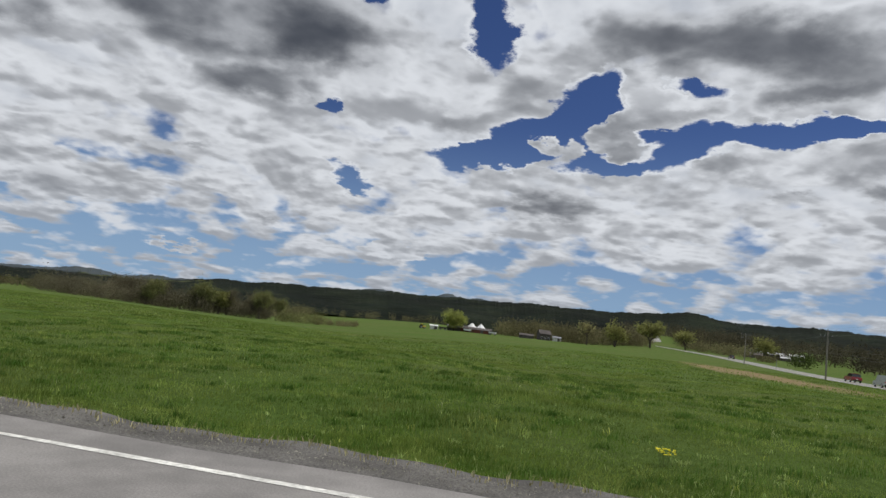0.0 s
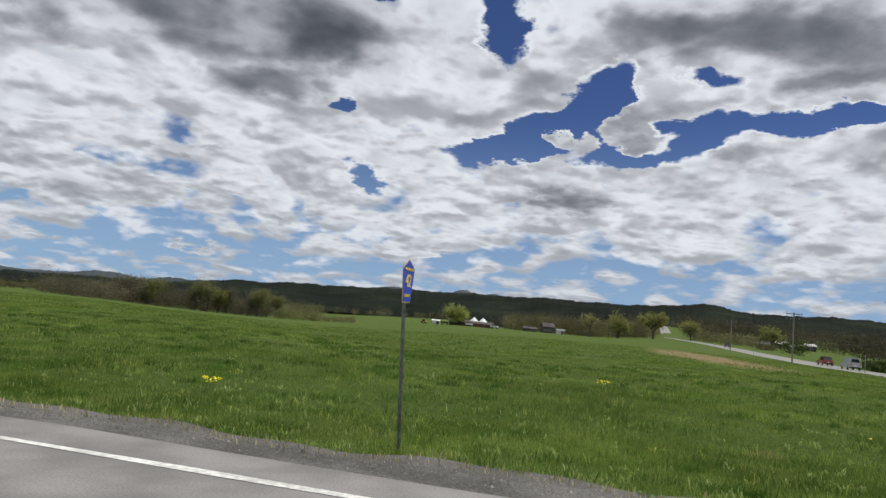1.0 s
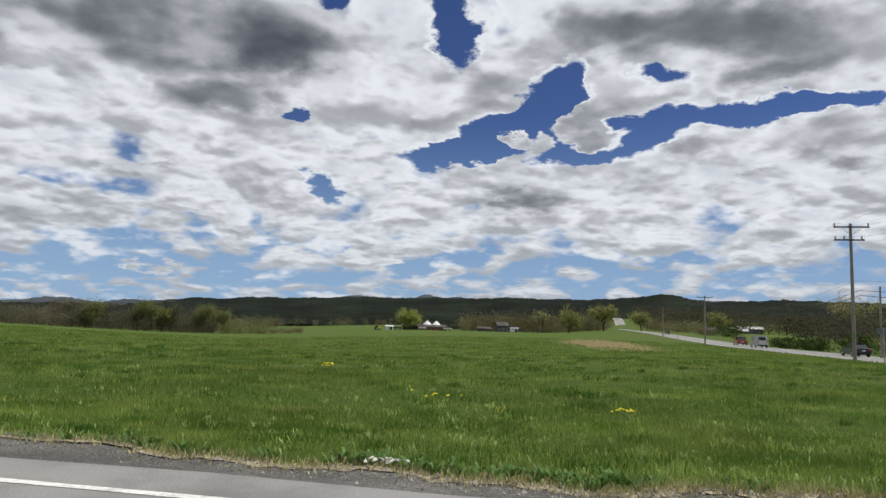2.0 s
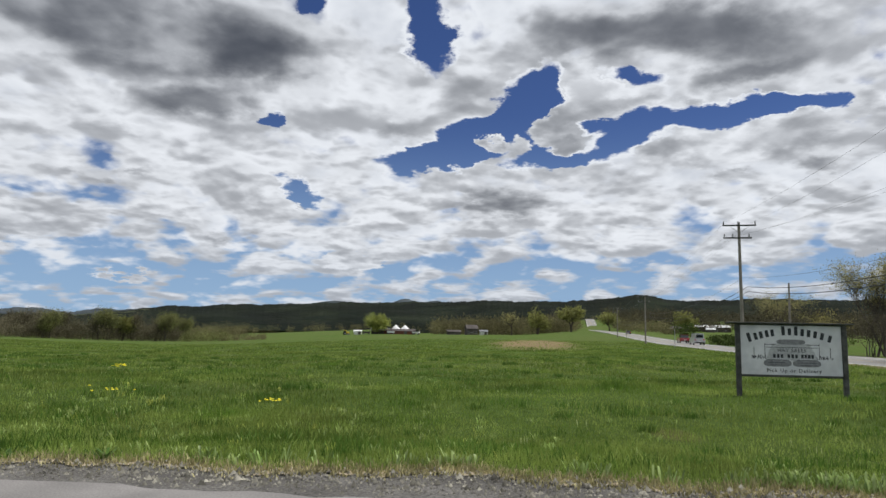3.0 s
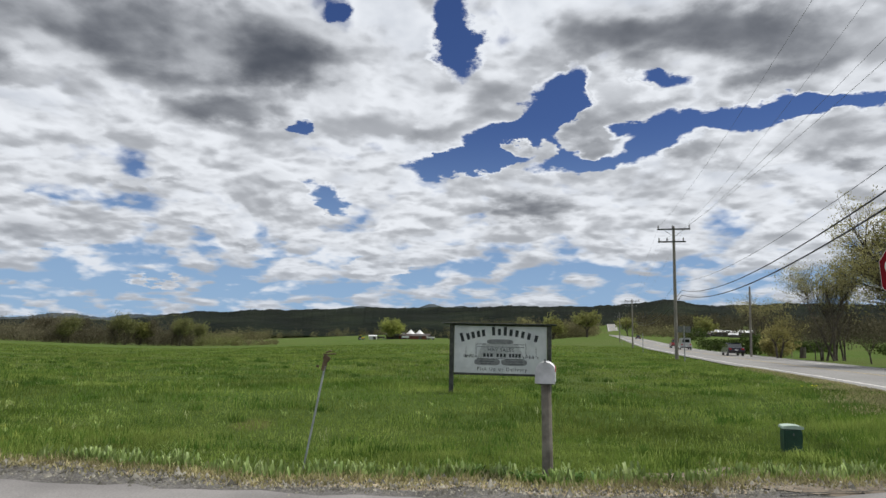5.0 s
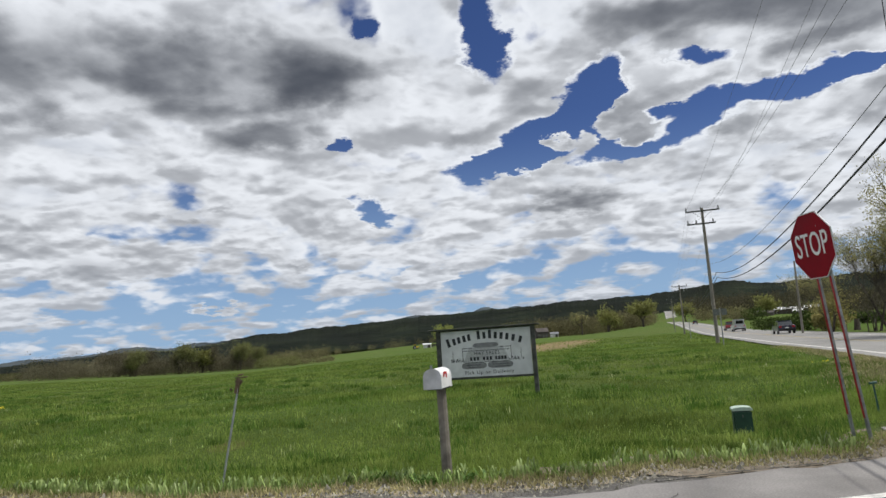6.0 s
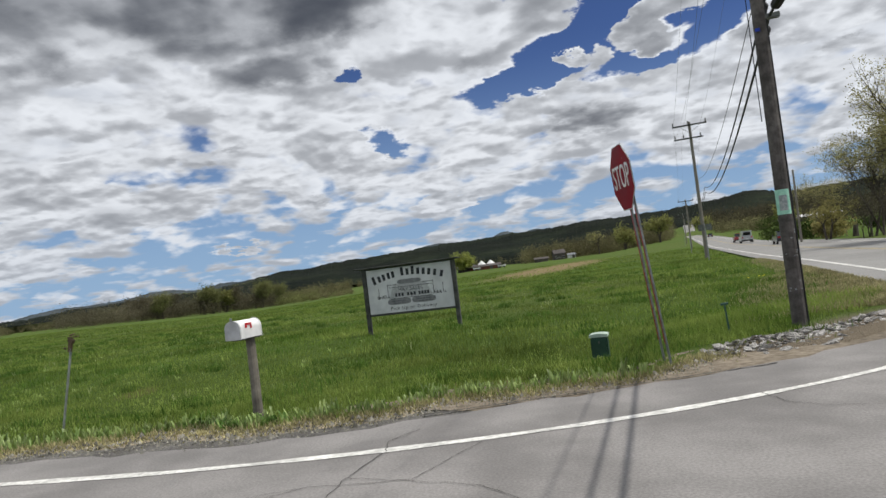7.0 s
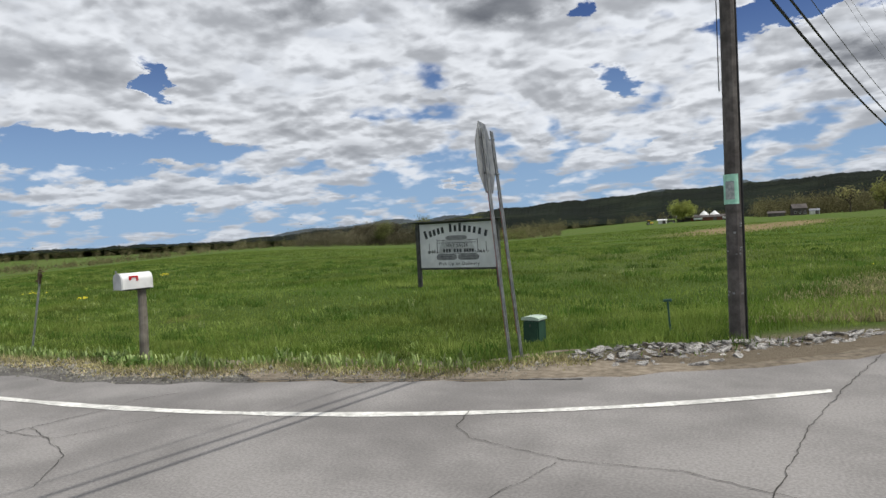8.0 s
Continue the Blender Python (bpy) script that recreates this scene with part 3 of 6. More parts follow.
def land(x, y):
    """Height of the meadow."""
    x, y = np.asarray(x, float), np.asarray(y, float)
    dx, dy = x - 25.0, y + 5.0
    r, az = np.hypot(dx, dy), np.degrees(np.arctan2(dx, dy))
    z = -0.0175 * np.exp(-((az + 21) / 15.0) ** 2) * np.maximum(r - 14, 0) * (y > -5)
    z = z - 0.030 * np.exp(-((az + 64) / 21.0) ** 2) * np.maximum(r - 14, 0)
    z = np.maximum(z, -14.0)
    z = z + (0.011 * np.clip(r - 140, 0, 900) + 12.0 * ease(y, 570, 760)) * ease(az, 8, 15) * ease(-az, -75, -45)
    z = z + 0.011 * np.clip(r - 335, 0, 520) * ease(az, -17.5, -13.5) * ease(-az, -1.0, 3.0) * (y > 0)
    past = y - grass_edge(np.clip(x, -90, 38))
    near = np.exp(-((past - 4.2) / 3.0) ** 2) * (x < 46)
    z = z - 0.24 * near - 0.13 * np.exp(-((x - 36.0) ** 2 + (y - 4.6) ** 2) / 1.8) - 0.10 * np.exp(-((x - 38.9) ** 2 + (y - 4.4) ** 2) / 0.9)
    z = z + 0.05 * np.sin(x * 0.9 + y * 0.4) * np.cos(y * 0.7 - x * 0.2) * ease(past, 0.5, 4) * (r < 150)
    off = main_off(x, y)
    bank = ease(off, -9, -1.5) * ease(-off, -30, -10)
    z = z * (1 - bank) + road_rise(y) * bank
    return z


def ground_sheet():
    def ticks(lo, hi, step, reach):
        core = list(np.arange(lo, hi + 1e-6, step))
        up, d = [hi], step
        while up[-1] < reach:
            d *= 1.13
            up.append(up[-1] + d)
        down, d = [lo], step
        while down[-1] > -reach:
            d *= 1.13
            down.append(down[-1] - d)
        return np.array(down[:0:-1] + core + up[1:])

    xs, ys = ticks(-16, 50, 0.4, 4600), ticks(-4, 16, 0.3, 4600)
    X, Y = np.meshgrid(xs, ys)
    Z = land(X, Y)
    side = grass_edge(np.clip(X, -90, 37.5)) - Y
    under = ease(side, -0.05, 0.5) * (X < 38.5)
    off = main_off(X, Y)
    under = np.maximum(under, ease(off, -1.4, -0.6) * ease(-off, -9.6, -8.8))
    corner = ease(X, 38.0, 39.0) * ease(-(Y - 1.6 - (X - 38.5) * 0.95), -0.3, 0.4)
    under = np.maximum(under, corner)
    Z = Z - 0.18 * under
    n, m = len(ys), len(xs)
    idx = np.arange(n * m).reshape(n, m)
    faces = np.stack([idx[:-1, :-1], idx[:-1, 1:], idx[1:, 1:], idx[1:, :-1]], -1).reshape(-1)
    ob = raw_object("ground", np.stack([X, Y, Z], -1).reshape(-1, 3), faces, 4, M_GROUND, True)
    tagged(ob, "wide green meadow of rough spring grass", "meadow", kind="structure")


def strip(name, left, right, mat, label, category, parent=None):
    """A sheet between two edges, given as equal lists of points."""
    n = len(left)
    v = np.array(list(left) + list(right))
    i = np.arange(n - 1)
    faces = np.stack([i, i + n, i + n + 1, i + 1], -1).reshape(-1)
    ob = raw_object(name, v, faces, 4, mat)
    if parent is not None:
        ob.parent = parent
        return tagged(ob, label)
    return tagged(ob, label, category, kind="structure")


ground_sheet()

# side road with its corner into the main road
xs = np.concatenate([np.arange(-120, 20, 2.0), np.arange(20, 40.3, 0.3)])
far_edge = [(x, float(asphalt_edge(x)) + 0.05 * math.sin(x * 5.1) + 0.04 * math.sin(x * 11.7), 0.0) for x in xs]
bend = [(40.9, 3.75), (41.5, 5.2), (42.1, 7.6), (42.9, 11.0)]
far_edge += [(x, y, 0.0) for x, y in bend]
near_edge = [(x, float(edge_line(min(x, 31.0))) - 7.4, 0.0) for x in xs]
near_edge += [(41.5, -8.0, 0.0), (42.0, -7.0, 0.0), (42.5, -4.0, 0.0), (43.6, 6.0, 0.0)]
side_road = strip("road", far_edge, near_edge, M_ASPHALT, "grey worn asphalt side road with faint cracks", "road")

# gravel shoulder, from under the asphalt to under the turf
xs = np.arange(-120, 37.2, 0.25)
strip("shoulder", [(x, float(grass_edge(x)) + 0.45, -0.07) for x in xs], [(x, float(asphalt_edge(x)) - 0.12, -0.005) for x in xs], M_GRAVEL,
      "dark grey gravel shoulder beside the side road", "shoulder")
xs = np.arange(32.6, 40.75, 0.15)
inner = [float(asphalt_edge(x)) - 0.3 + (1.0 - float(ease(x, 32.4, 35.0))) * (float(grass_edge(x)) - float(asphalt_edge(x)) + 0.7) for x in xs]
strip("dirt_verge", [(x, float(grass_edge(x)) + 0.75, -0.040) for x in xs], [(x, y, -0.004 - 0.03 * (1.0 - float(ease(x, 32.4, 35.0)))) for x, y in zip(xs, inner)], M_DIRT,
      "bare brown dirt verge at the road corner", "verge")

# bare straw-coloured margin between the gravel and the turf
xs = np.arange(9.0, 34.0, 0.12)
fade = ease(xs, 9, 16)
rag = [0.05 * math.sin(x * 6.3) + 0.05 * math.sin(x * 14.1 + 1) + 0.04 * math.sin(x * 31.0) for x in xs]
strip("straw_margin", [(x, float(grass_edge(x)) + 0.12 * f, -0.030) for x, f in zip(xs, fade)],
      [(x, float(grass_edge(x)) - (0.20 + r + 0.22 * float(ease(x, 26, 31))) * f, -0.030) for x, f, r in zip(xs, fade, rag)], M_STRAWSOIL, "pale dry soil and straw margin beside the turf", "verge")

# main road
ys = np.concatenate([np.arange(-160, 40, 8.0), np.arange(40, 1200, 12.0)])


def on_main(off, y, lift=0.0):
    return (MAIN_X0 + MAIN_SLOPE * y + off * MAIN_LEN, y, float(road_rise(y)) + lift)


main_road = strip("road_main", [on_main(-1.0, y, 0.004) for y in ys], [on_main(9.2, y, 0.004) for y in ys], M_MAIN,
                  "pale sun-bleached asphalt main road running straight away", "road")

# painted lines
xs = np.concatenate([np.arange(-120, 28, 1.5), np.arange(28, 39.95, 0.25)])
wear = [0.060 + 0.010 * math.sin(x * 2.3) + 0.008 * math.sin(x * 7.7) for x in xs]
strip("edge_line", [(x, float(edge_line(x)) + wr, 0.005) for x, wr in zip(xs, wear)], [(x, float(edge_line(x)) - wr, 0.005) for x, wr in zip(xs, wear)],
      M_PAINT, "", "", side_road)
for off, wide, mat, name in ((0.0, 0.09, M_PAINT, "edge_line"), (7.5, 0.07, M_PAINT, "edge_line"), (3.62, 0.06, M_YELLOW_PAINT, "centre_line"), (3.88, 0.06, M_YELLOW_PAINT, "centre_line")):
    runs = (ys[ys < -15], np.concatenate([[9.5], ys[ys > 10]])) if off == 0.0 else (ys,)
    for run in runs:
        strip(name, [on_main(off - wide, y, 0.010) for y in run], [on_main(off + wide, y, 0.010) for y in run], mat, "", "", main_road)


def crack(points, width, seed):
    rng = random.Random(seed)
    pts = []
    for (x0, y0), (x1, y1) in zip(points, points[1:]):
        n = max(3, int(math.hypot(x1 - x0, y1 - y0) / 0.07))
        pts += [(x0 + (x1 - x0) * k / n + rng.uniform(-0.013, 0.013), y0 + (y1 - y0) * k / n + rng.uniform(-0.013, 0.013)) for k in range(n)]
    left, right = [], []
    for i, (x, y) in enumerate(pts):
        x1, y1 = pts[min(i + 1, len(pts) - 1)]
        x0, y0 = pts[max(i - 1, 0)]
        d = math.hypot(x1 - x0, y1 - y0) or 1
        wd = width * rng.uniform(0.35, 1.0)
        left.append((x - (y1 - y0) / d * wd, y + (x1 - x0) / d * wd, 0.0075))
        right.append((x + (y1 - y0) / d * wd, y - (x1 - x0) / d * wd, 0.0075))
    strip("crack", left, right, M_CRACK, "", "", side_road)


crack([(33.75, -0.25), (33.5, -0.6), (33.55, -0.95), (33.37, -1.6), (33.3, -2.3), (33.6, -3.0)], 0.0050, 1)
crack([(33.37, -1.6), (33.9, -1.8), (34.4, -2.0), (34.9, -2.6)], 0.0038, 2)
crack([(32.2, -2.3), (33.1, -1.75), (33.9, -1.78), (34.4, -0.85)], 0.0041, 3)
crack([(36.95, -0.1), (37.0, -0.5), (37.22, -0.77), (38.0, -1.02), (38.75, -1.0), (39.5, -1.3)], 0.0044, 4)
crack([(40.35, 3.0), (39.85, 1.4), (39.5, 0.1), (39.25, -1.25), (39.0, -3.0)], 0.0050, 5)
crack([(36.2, -3.4), (37.5, -2.6), (38.0, -1.02)], 0.0031, 6)
crack([(30.6, -2.6), (31.6, -2.2), (33.1, -1.75)], 0.0034, 7)
crack([(37.6, 1.25), (36.4, 0.95), (35.0, 0.62), (33.6, 0.35)], 0.0220, 8)


# ---- turf, gravel, weeds ----
def blades(name, rng, xs, ys, zs, high, wide, mat, label, category, bent=True):
    """Many grass blades in one mesh: a bent strip each, or a single sliver."""
    n = len(xs)
    turn, lean = rng.uniform(0, 6.283, n), rng.uniform(0.1, 0.65, n)
    a = rng.uniform(0, 6.283, n)
    dx, dy = np.cos(turn) * wide, np.sin(turn) * wide
    lx, ly = np.cos(a) * lean * high, np.sin(a) * lean * high
    base = np.stack([xs, ys, zs], -1)
    side = np.stack([dx, dy, np.zeros(n)], -1)
    tip = base + np.stack([lx, ly, high], -1)
    if bent:
        mid = base + np.stack([lx * 0.35, ly * 0.35, high * 0.58], -1)
        v = np.stack([base - side, base + side, mid + side * 0.8, mid - side * 0.8, tip], 1).reshape(-1, 3)
        i = np.arange(n)[:, None] * 5
        f = (i + np.array([[0, 1, 2, 0, 2, 3, 3, 2, 4]])).reshape(-1)
    else:
        v = np.stack([base - side, base + side, tip], 1).reshape(-1, 3)
        f = np.arange(3 * n)
    ob = raw_object(name, v, f, 3, mat)
    return tagged(ob, label, category, kind="stuff")


def turf_place(rng, n, x0, x1, d0, d1, power=1.0):
    x = rng.uniform(x0, x1, n)
    d = d0 + (d1 - d0) * rng.uniform(0, 1, n) ** power
    y = grass_edge(np.clip(x, -90, 38)) + d
    off = main_off(x, y)
    keep = off < -1.5
    keep &= rng.uniform(0, 1, n) < 0.30 + 0.70 * np.maximum(ease(-off, 1.7, 4.0), ease(y, 10, 22))
    for cx, cy, rx, ry, bare in ((27.0, 6.0, 0.5, 0.7, 0.35), (13.4, 8.9, 0.4, 0.35, 0.35), (38.3, 2.7, 1.5, 0.9, 0.95), (40.2, 4.0, 1.2, 1.0, 0.95)):
        inside = ((x - cx) / rx) ** 2 + ((y - cy) / ry) ** 2 < 1
        keep &= ~(inside & (rng.uniform(0, 1, n) < bare))
    keep &= ~((x > 38.6) & (y < 3.6 + (x - 39.5) * 1.6))
    u, v = (x - 41) * 0.982 - (y - 95) * 0.191, (x - 41) * 0.191 + (y - 95) * 0.982
    tilled = (u / 6.5) ** 2 + (v / 45) ** 2 + 0.35 * np.sin(v * 0.31) * np.sin(u * 1.1 + v * 0.12)
    keep &= rng.uniform(0, 1, n) < 0.10 + 0.90 * ease(tilled, 0.35, 1.15)
    return x[keep], y[keep]


rng = np.random.default_rng(5)


def lush(x, y):
    """Taller and shorter swathes of the meadow."""
    total = 0.0
    for k, (a, f) in enumerate(((0.3, 0.41), (1.2, 0.63), (2.1, 0.97), (2.8, 0.52), (0.8, 1.31))):
        total = total + np.sin((x * math.cos(a) + y * math.sin(a)) * f + k * 1.9 + 1.6 * np.sin((y * math.cos(a) - x * math.sin(a)) * f * 0.6 + k))
    return 0.5 + 0.17 * total


for n, x0, x1, d0, d1, hi, wide, bent, power in ((150000, -13, 44, 0.0, 5.5, 0.085, 0.0060, True, 1.0), (105000, -22, 46, 5.0, 15, 0.10, 0.009, True, 1.0),
                                                 (150000, -45, 58, 14, 46, 0.11, 0.020, False, 1.0), (90000, -110, 75, 45, 130, 0.14, 0.06, False, 1.4)):
    x, y = turf_place(rng, n, x0, x1, d0, d1, power)
    h = hi * (0.45 + 0.95 * np.clip(lush(x, y), 0, 1)) * rng.uniform(0.6, 1.35, len(x))
    past = y - grass_edge(np.clip(x, -90, 38))
    h = h * (0.55 + 0.45 * ease(past, 0.0, 1.2)) * (1 + 0.9 * np.exp(-((past - 3.6) / 1.6) ** 2) * ease(x, 37, 39))
    blades("grass", rng, x, y, land(x, y) - 0.02, h, wide * rng.uniform(0.7, 1.4, len(x)), M_GRASS, "rough green spring meadow grass", "grass", bent)

# coarse darker tussocks and paler tufts standing above the turf
for name, count, per, hi, wide, mat, label in (("tussock", 900, 60, 0.17, 0.0065, M_TUSSOCK, "coarse dark green tussocks in the meadow"),
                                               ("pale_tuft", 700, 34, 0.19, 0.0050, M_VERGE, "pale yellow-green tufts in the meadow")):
    cx, cy = turf_place(rng, count, -26, 44, 0.8, 34, 1.5)
    size = rng.uniform(0.10, 0.42, len(cx))
    x = np.repeat(cx, per) + rng.normal(0, 1, len(cx) * per) * np.repeat(size, per)
    y = np.repeat(cy, per) + rng.normal(0, 0.55, len(cx) * per) * np.repeat(size, per)
    far = 1 + 0.05 * np.maximum(y - 5, 0)
    keep = (y > grass_edge(np.clip(x, -90, 38)) + 0.1) & (main_off(x, y) < -1.6)
    x, y, far = x[keep], y[keep], far[keep]
    blades(name, rng, x, y, land(x, y) - 0.02, hi * rng.uniform(0.5, 1.2, len(x)), wide * far * rng.uniform(0.7, 1.4, len(x)), mat, label, "grass")

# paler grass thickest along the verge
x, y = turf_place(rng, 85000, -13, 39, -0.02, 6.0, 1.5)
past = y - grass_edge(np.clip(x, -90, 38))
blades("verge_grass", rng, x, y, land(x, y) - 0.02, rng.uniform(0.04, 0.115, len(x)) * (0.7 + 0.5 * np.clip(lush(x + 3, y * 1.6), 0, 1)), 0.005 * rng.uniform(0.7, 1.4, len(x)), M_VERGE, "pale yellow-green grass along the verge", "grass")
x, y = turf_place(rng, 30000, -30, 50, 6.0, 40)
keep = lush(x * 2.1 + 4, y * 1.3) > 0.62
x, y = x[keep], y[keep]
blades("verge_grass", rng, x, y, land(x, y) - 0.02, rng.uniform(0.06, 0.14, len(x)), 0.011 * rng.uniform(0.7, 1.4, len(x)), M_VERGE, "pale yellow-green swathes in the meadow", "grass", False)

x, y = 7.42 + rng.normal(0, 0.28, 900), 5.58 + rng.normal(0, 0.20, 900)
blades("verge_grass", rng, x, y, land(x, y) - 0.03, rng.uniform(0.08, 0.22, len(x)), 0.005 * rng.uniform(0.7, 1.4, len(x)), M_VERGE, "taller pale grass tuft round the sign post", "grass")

# straw-coloured fringe along the shoulder and on the bank of the main road
x = rng.uniform(-13, 37.2, 11000)
x = x[rng.uniform(0, 1, len(x)) < 0.25 + 0.75 * ease(x, 8, 20)]
y = grass_edge(x) + rng.normal(0.02, 0.11, len(x))
blades("dry_grass", rng, x, y, np.full(len(x), -0.03), rng.uniform(0.03, 0.10, len(x)), rng.uniform(0.004, 0.009, len(x)), M_DRY, "straw-dry grass fringe along the gravel shoulder", "dry grass")
y = 5.5 + 28 * rng.uniform(0, 1, 30000) ** 1.8
off = -1.0 - (3.6 - 2.4 * ease(y, 8, 20)) * rng.beta(1.0, 2.0, len(y))
x = MAIN_X0 + MAIN_SLOPE * y + off * MAIN_LEN
blades("dry_grass", rng, x, y, land(x, y) - 0.02, rng.uniform(0.04, 0.13, len(x)), rng.uniform(0.006, 0.012, len(x)), M_DRY, "short dry grass on the verge of the main road", "dry grass")

x = rng.uniform(10, 37.5, 21000)
x = x[rng.uniform(0, 1, len(x)) < 0.08 + 0.92 * ease(x, 12, 27)]
y = grass_edge(x) - 0.05 + rng.normal(0, 0.17, len(x))
blades("straw_litter", rng, x, y, np.full(len(x), -0.035), rng.uniform(0.015, 0.05, len(x)), rng.uniform(0.006, 0.016, len(x)), M_DRY, "flattened straw litter along the shoulder", "straw")

# loose pebbles of the shoulder
x = rng.uniform(-12, 37, 26000)
lo, hi = asphalt_edge(x) - 0.12, grass_edge(x) + 0.12
y = lo + (hi - lo) * rng.beta(1.6, 1.6, len(x))
r = rng.uniform(0.006, 0.022, len(x)) * (0.45 + 0.55 * ease(x, 12, 22)) * (1 + 1.4 * (rng.uniform(0, 1, len(x)) > 0.97))
c = np.stack([x, y, np.full(len(x), -0.025) + r * 0.3], -1)
corner = np.array([[1, 0, -0.3], [-0.5, 0.87, -0.3], [-0.5, -0.87, -0.3], [0.1, 0.05, 0.8]])
v = c[:, None] + corner[None] * r[:, None, None] * rng.uniform(0.7, 1.3, (len(x), 4, 3))
f = (np.arange(len(x))[:, None] * 4 + np.array([[0, 1, 3, 1, 2, 3, 2, 0, 3]])).reshape(-1)
tagged(raw_object("gravel", v.reshape(-1, 3), f, 3, M_PEBBLE), "loose grey pebbles on the shoulder", "gravel", kind="stuff")


def leaf_clump(rng, cx, cy, count, high, wide, splay):
    """Broad upright leaves round a point, each a folded blade of four faces."""
    vs, fs = [], []
    z = float(land(cx, cy))
    for _ in range(count):
        a, ln = rng.uniform(0, 6.283), high * rng.uniform(0.6, 1.2)
        bx, by = cx + rng.normal(0, 0.05), cy + rng.normal(0, 0.05)
        out, wd = splay * rng.uniform(0.3, 1.0) * ln, wide * rng.uniform(0.7, 1.2)
        ca, sa_ = math.cos(a), math.sin(a)
        k = len(vs)
        for t, ww, zz in ((0, 0.35, 0), (0.4, 1.0, 0.55), (0.8, 0.8, 0.92), (1.0, 0.05, 0.98)):
            for sgn in (-1, 1):
                vs.append((bx + ca * out * t - sa_ * wd * ww * sgn, by + sa_ * out * t + ca * wd * ww * sgn, z + ln * zz))
        for j in range(3):
            fs += [k + 2 * j, k + 2 * j + 1, k + 2 * j + 3, k + 2 * j + 2]
    return vs, fs


def weeds(name, places, count, high, wide, splay, mat, label, seed):
    rg = np.random.default_rng(seed)
    vs, fs = [], []
    for px, py in places:
        v, f = leaf_clump(rg, px, py, int(count * rg.uniform(0.6, 1.4)), high * rg.uniform(0.75, 1.25), wide, splay)
        fs += [i + len(vs) for i in f]
        vs += v
    tagged(raw_object(name, np.array(vs), fs, 4, mat), label, "weeds", kind="stuff")


rg = np.random.default_rng(11)
fringe = [(x, float(grass_edge(x)) + 0.10 + abs(rg.normal(0, 0.16))) for x in np.concatenate([rg.uniform(26.0, 36.2, 210), rg.uniform(20, 26, 30)])]
weeds("broadleaf_weeds", fringe, 8, 0.14, 0.012, 0.6, M_BROADLEAF, "upright pale-green broad leaves along the verge", 3)
fringe += [(31.58 + rg.normal(0, 0.22), 0.98 + rg.normal(0, 0.06)) for _ in range(16)]
low = [(x, float(grass_edge(x)) + 0.05 + abs(rg.normal(0, 0.2))) for x in np.concatenate([rg.uniform(-10, 20, 16), rg.normal(15.8, 0.5, 22), rg.normal(17.4, 0.5, 30), rg.normal(12.0, 1.0, 26), rg.normal(31.2, 0.35, 12)])]
weeds("roadside_weeds", low, 12, 0.10, 0.018, 1.3, M_LOWWEED, "low dark leafy weeds at the road edge", 4)
spread = [(x, y) for x, y in zip(*turf_place(rg, 430, -18, 42, 0.6, 13))]
weeds("meadow_weeds", spread, 9, 0.08, 0.007, 1.2, M_PALEWEED, "pale broad-leaved weeds scattered in the grass", 5)
spread = [(x, y) for x, y in zip(*turf_place(rg, 300, -4, 25, 0.4, 7))]
weeds("meadow_weeds", spread, 10, 0.10, 0.008, 1.0, M_PALEWEED, "pale yellow-green weeds near the road", 15)
spread = [(x, y) for x, y in zip(*turf_place(rg, 90, -4, 25, 0.8, 9))]
weeds("small_blossoms", spread, 6, 0.12, 0.0045, 0.8, M_YELLOWBUD, "tiny yellow-green blossoms among the grass", 16)
spread = [(x, y) for x, y in zip(*turf_place(rg, 260, -24, 46, 2.5, 26))]
weeds("seed_heads", spread, 4, 0.15, 0.0045, 0.6, M_BLOSSOM, "pale grass seed heads above the meadow", 6)


def flower_plant(name, x, y, heads, spread_r, high, label, seed):
    rg = np.random.default_rng(seed)
    root = empty(name, (x, y, float(land(x, y))))
    bm = bmesh.new()
    petals = bmesh.new()
    for _ in range(heads):
        a, d = rg.uniform(0, 6.283), spread_r * math.sqrt(rg.uniform(0, 1))
        p = Vector((math.cos(a) * d, math.sin(a) * d * 0.7, high * rg.uniform(0.7, 1.1)))
        tube(bm, [(p.x * 0.6, p.y * 0.6, -0.02), (p.x, p.y, p.z)], 0.003, 4)
        ring = [petals.verts.new(p + Vector((math.cos(k) * 0.030, math.sin(k) * 0.030, 0.004 * (i % 2)))) for i, k in enumerate(np.linspace(0, 5.6, 9))]
        top, under = petals.verts.new(p + Vector((0, 0, 0.016))), petals.verts.new(p - Vector((0, 0, 0.012)))
        for i in range(9):
            petals.faces.new((ring[i], ring[(i + 1) % 9], top))
            petals.faces.new((ring[(i + 1) % 9], ring[i], under))
    tagged(part("stems", bm, M_BROADLEAF, root), kind="stuff")
    tagged(part("flower_heads", petals, M_YELLOW, root, "bright yellow petals"), kind="stuff")
    return tagged(root, label, "wildflower", "wildflowers in the meadow")


flower_plant("dandelion", 19.75, 8.75, 15, 0.22, 0.16, "cluster of bright yellow dandelions in the meadow", 1)
flower_plant("mustard_plant", 3.0, 10.9, 24, 0.22, 0.30, "tall yellow-flowering weed standing in the meadow", 2)
flower_plant("mustard_plant", 12.6, 18.4, 22, 0.26, 0.28, "yellow-flowering weed clump far out in the meadow", 3)
flower_plant("buttercup", 42.2, 15.2, 4, 0.30, 0.12, "few small yellow flowers by the road bank", 4)
flower_plant("buttercup", 16.2, 9.6, 9, 0.6, 0.22, "thin scatter of small yellow flowers", 5)


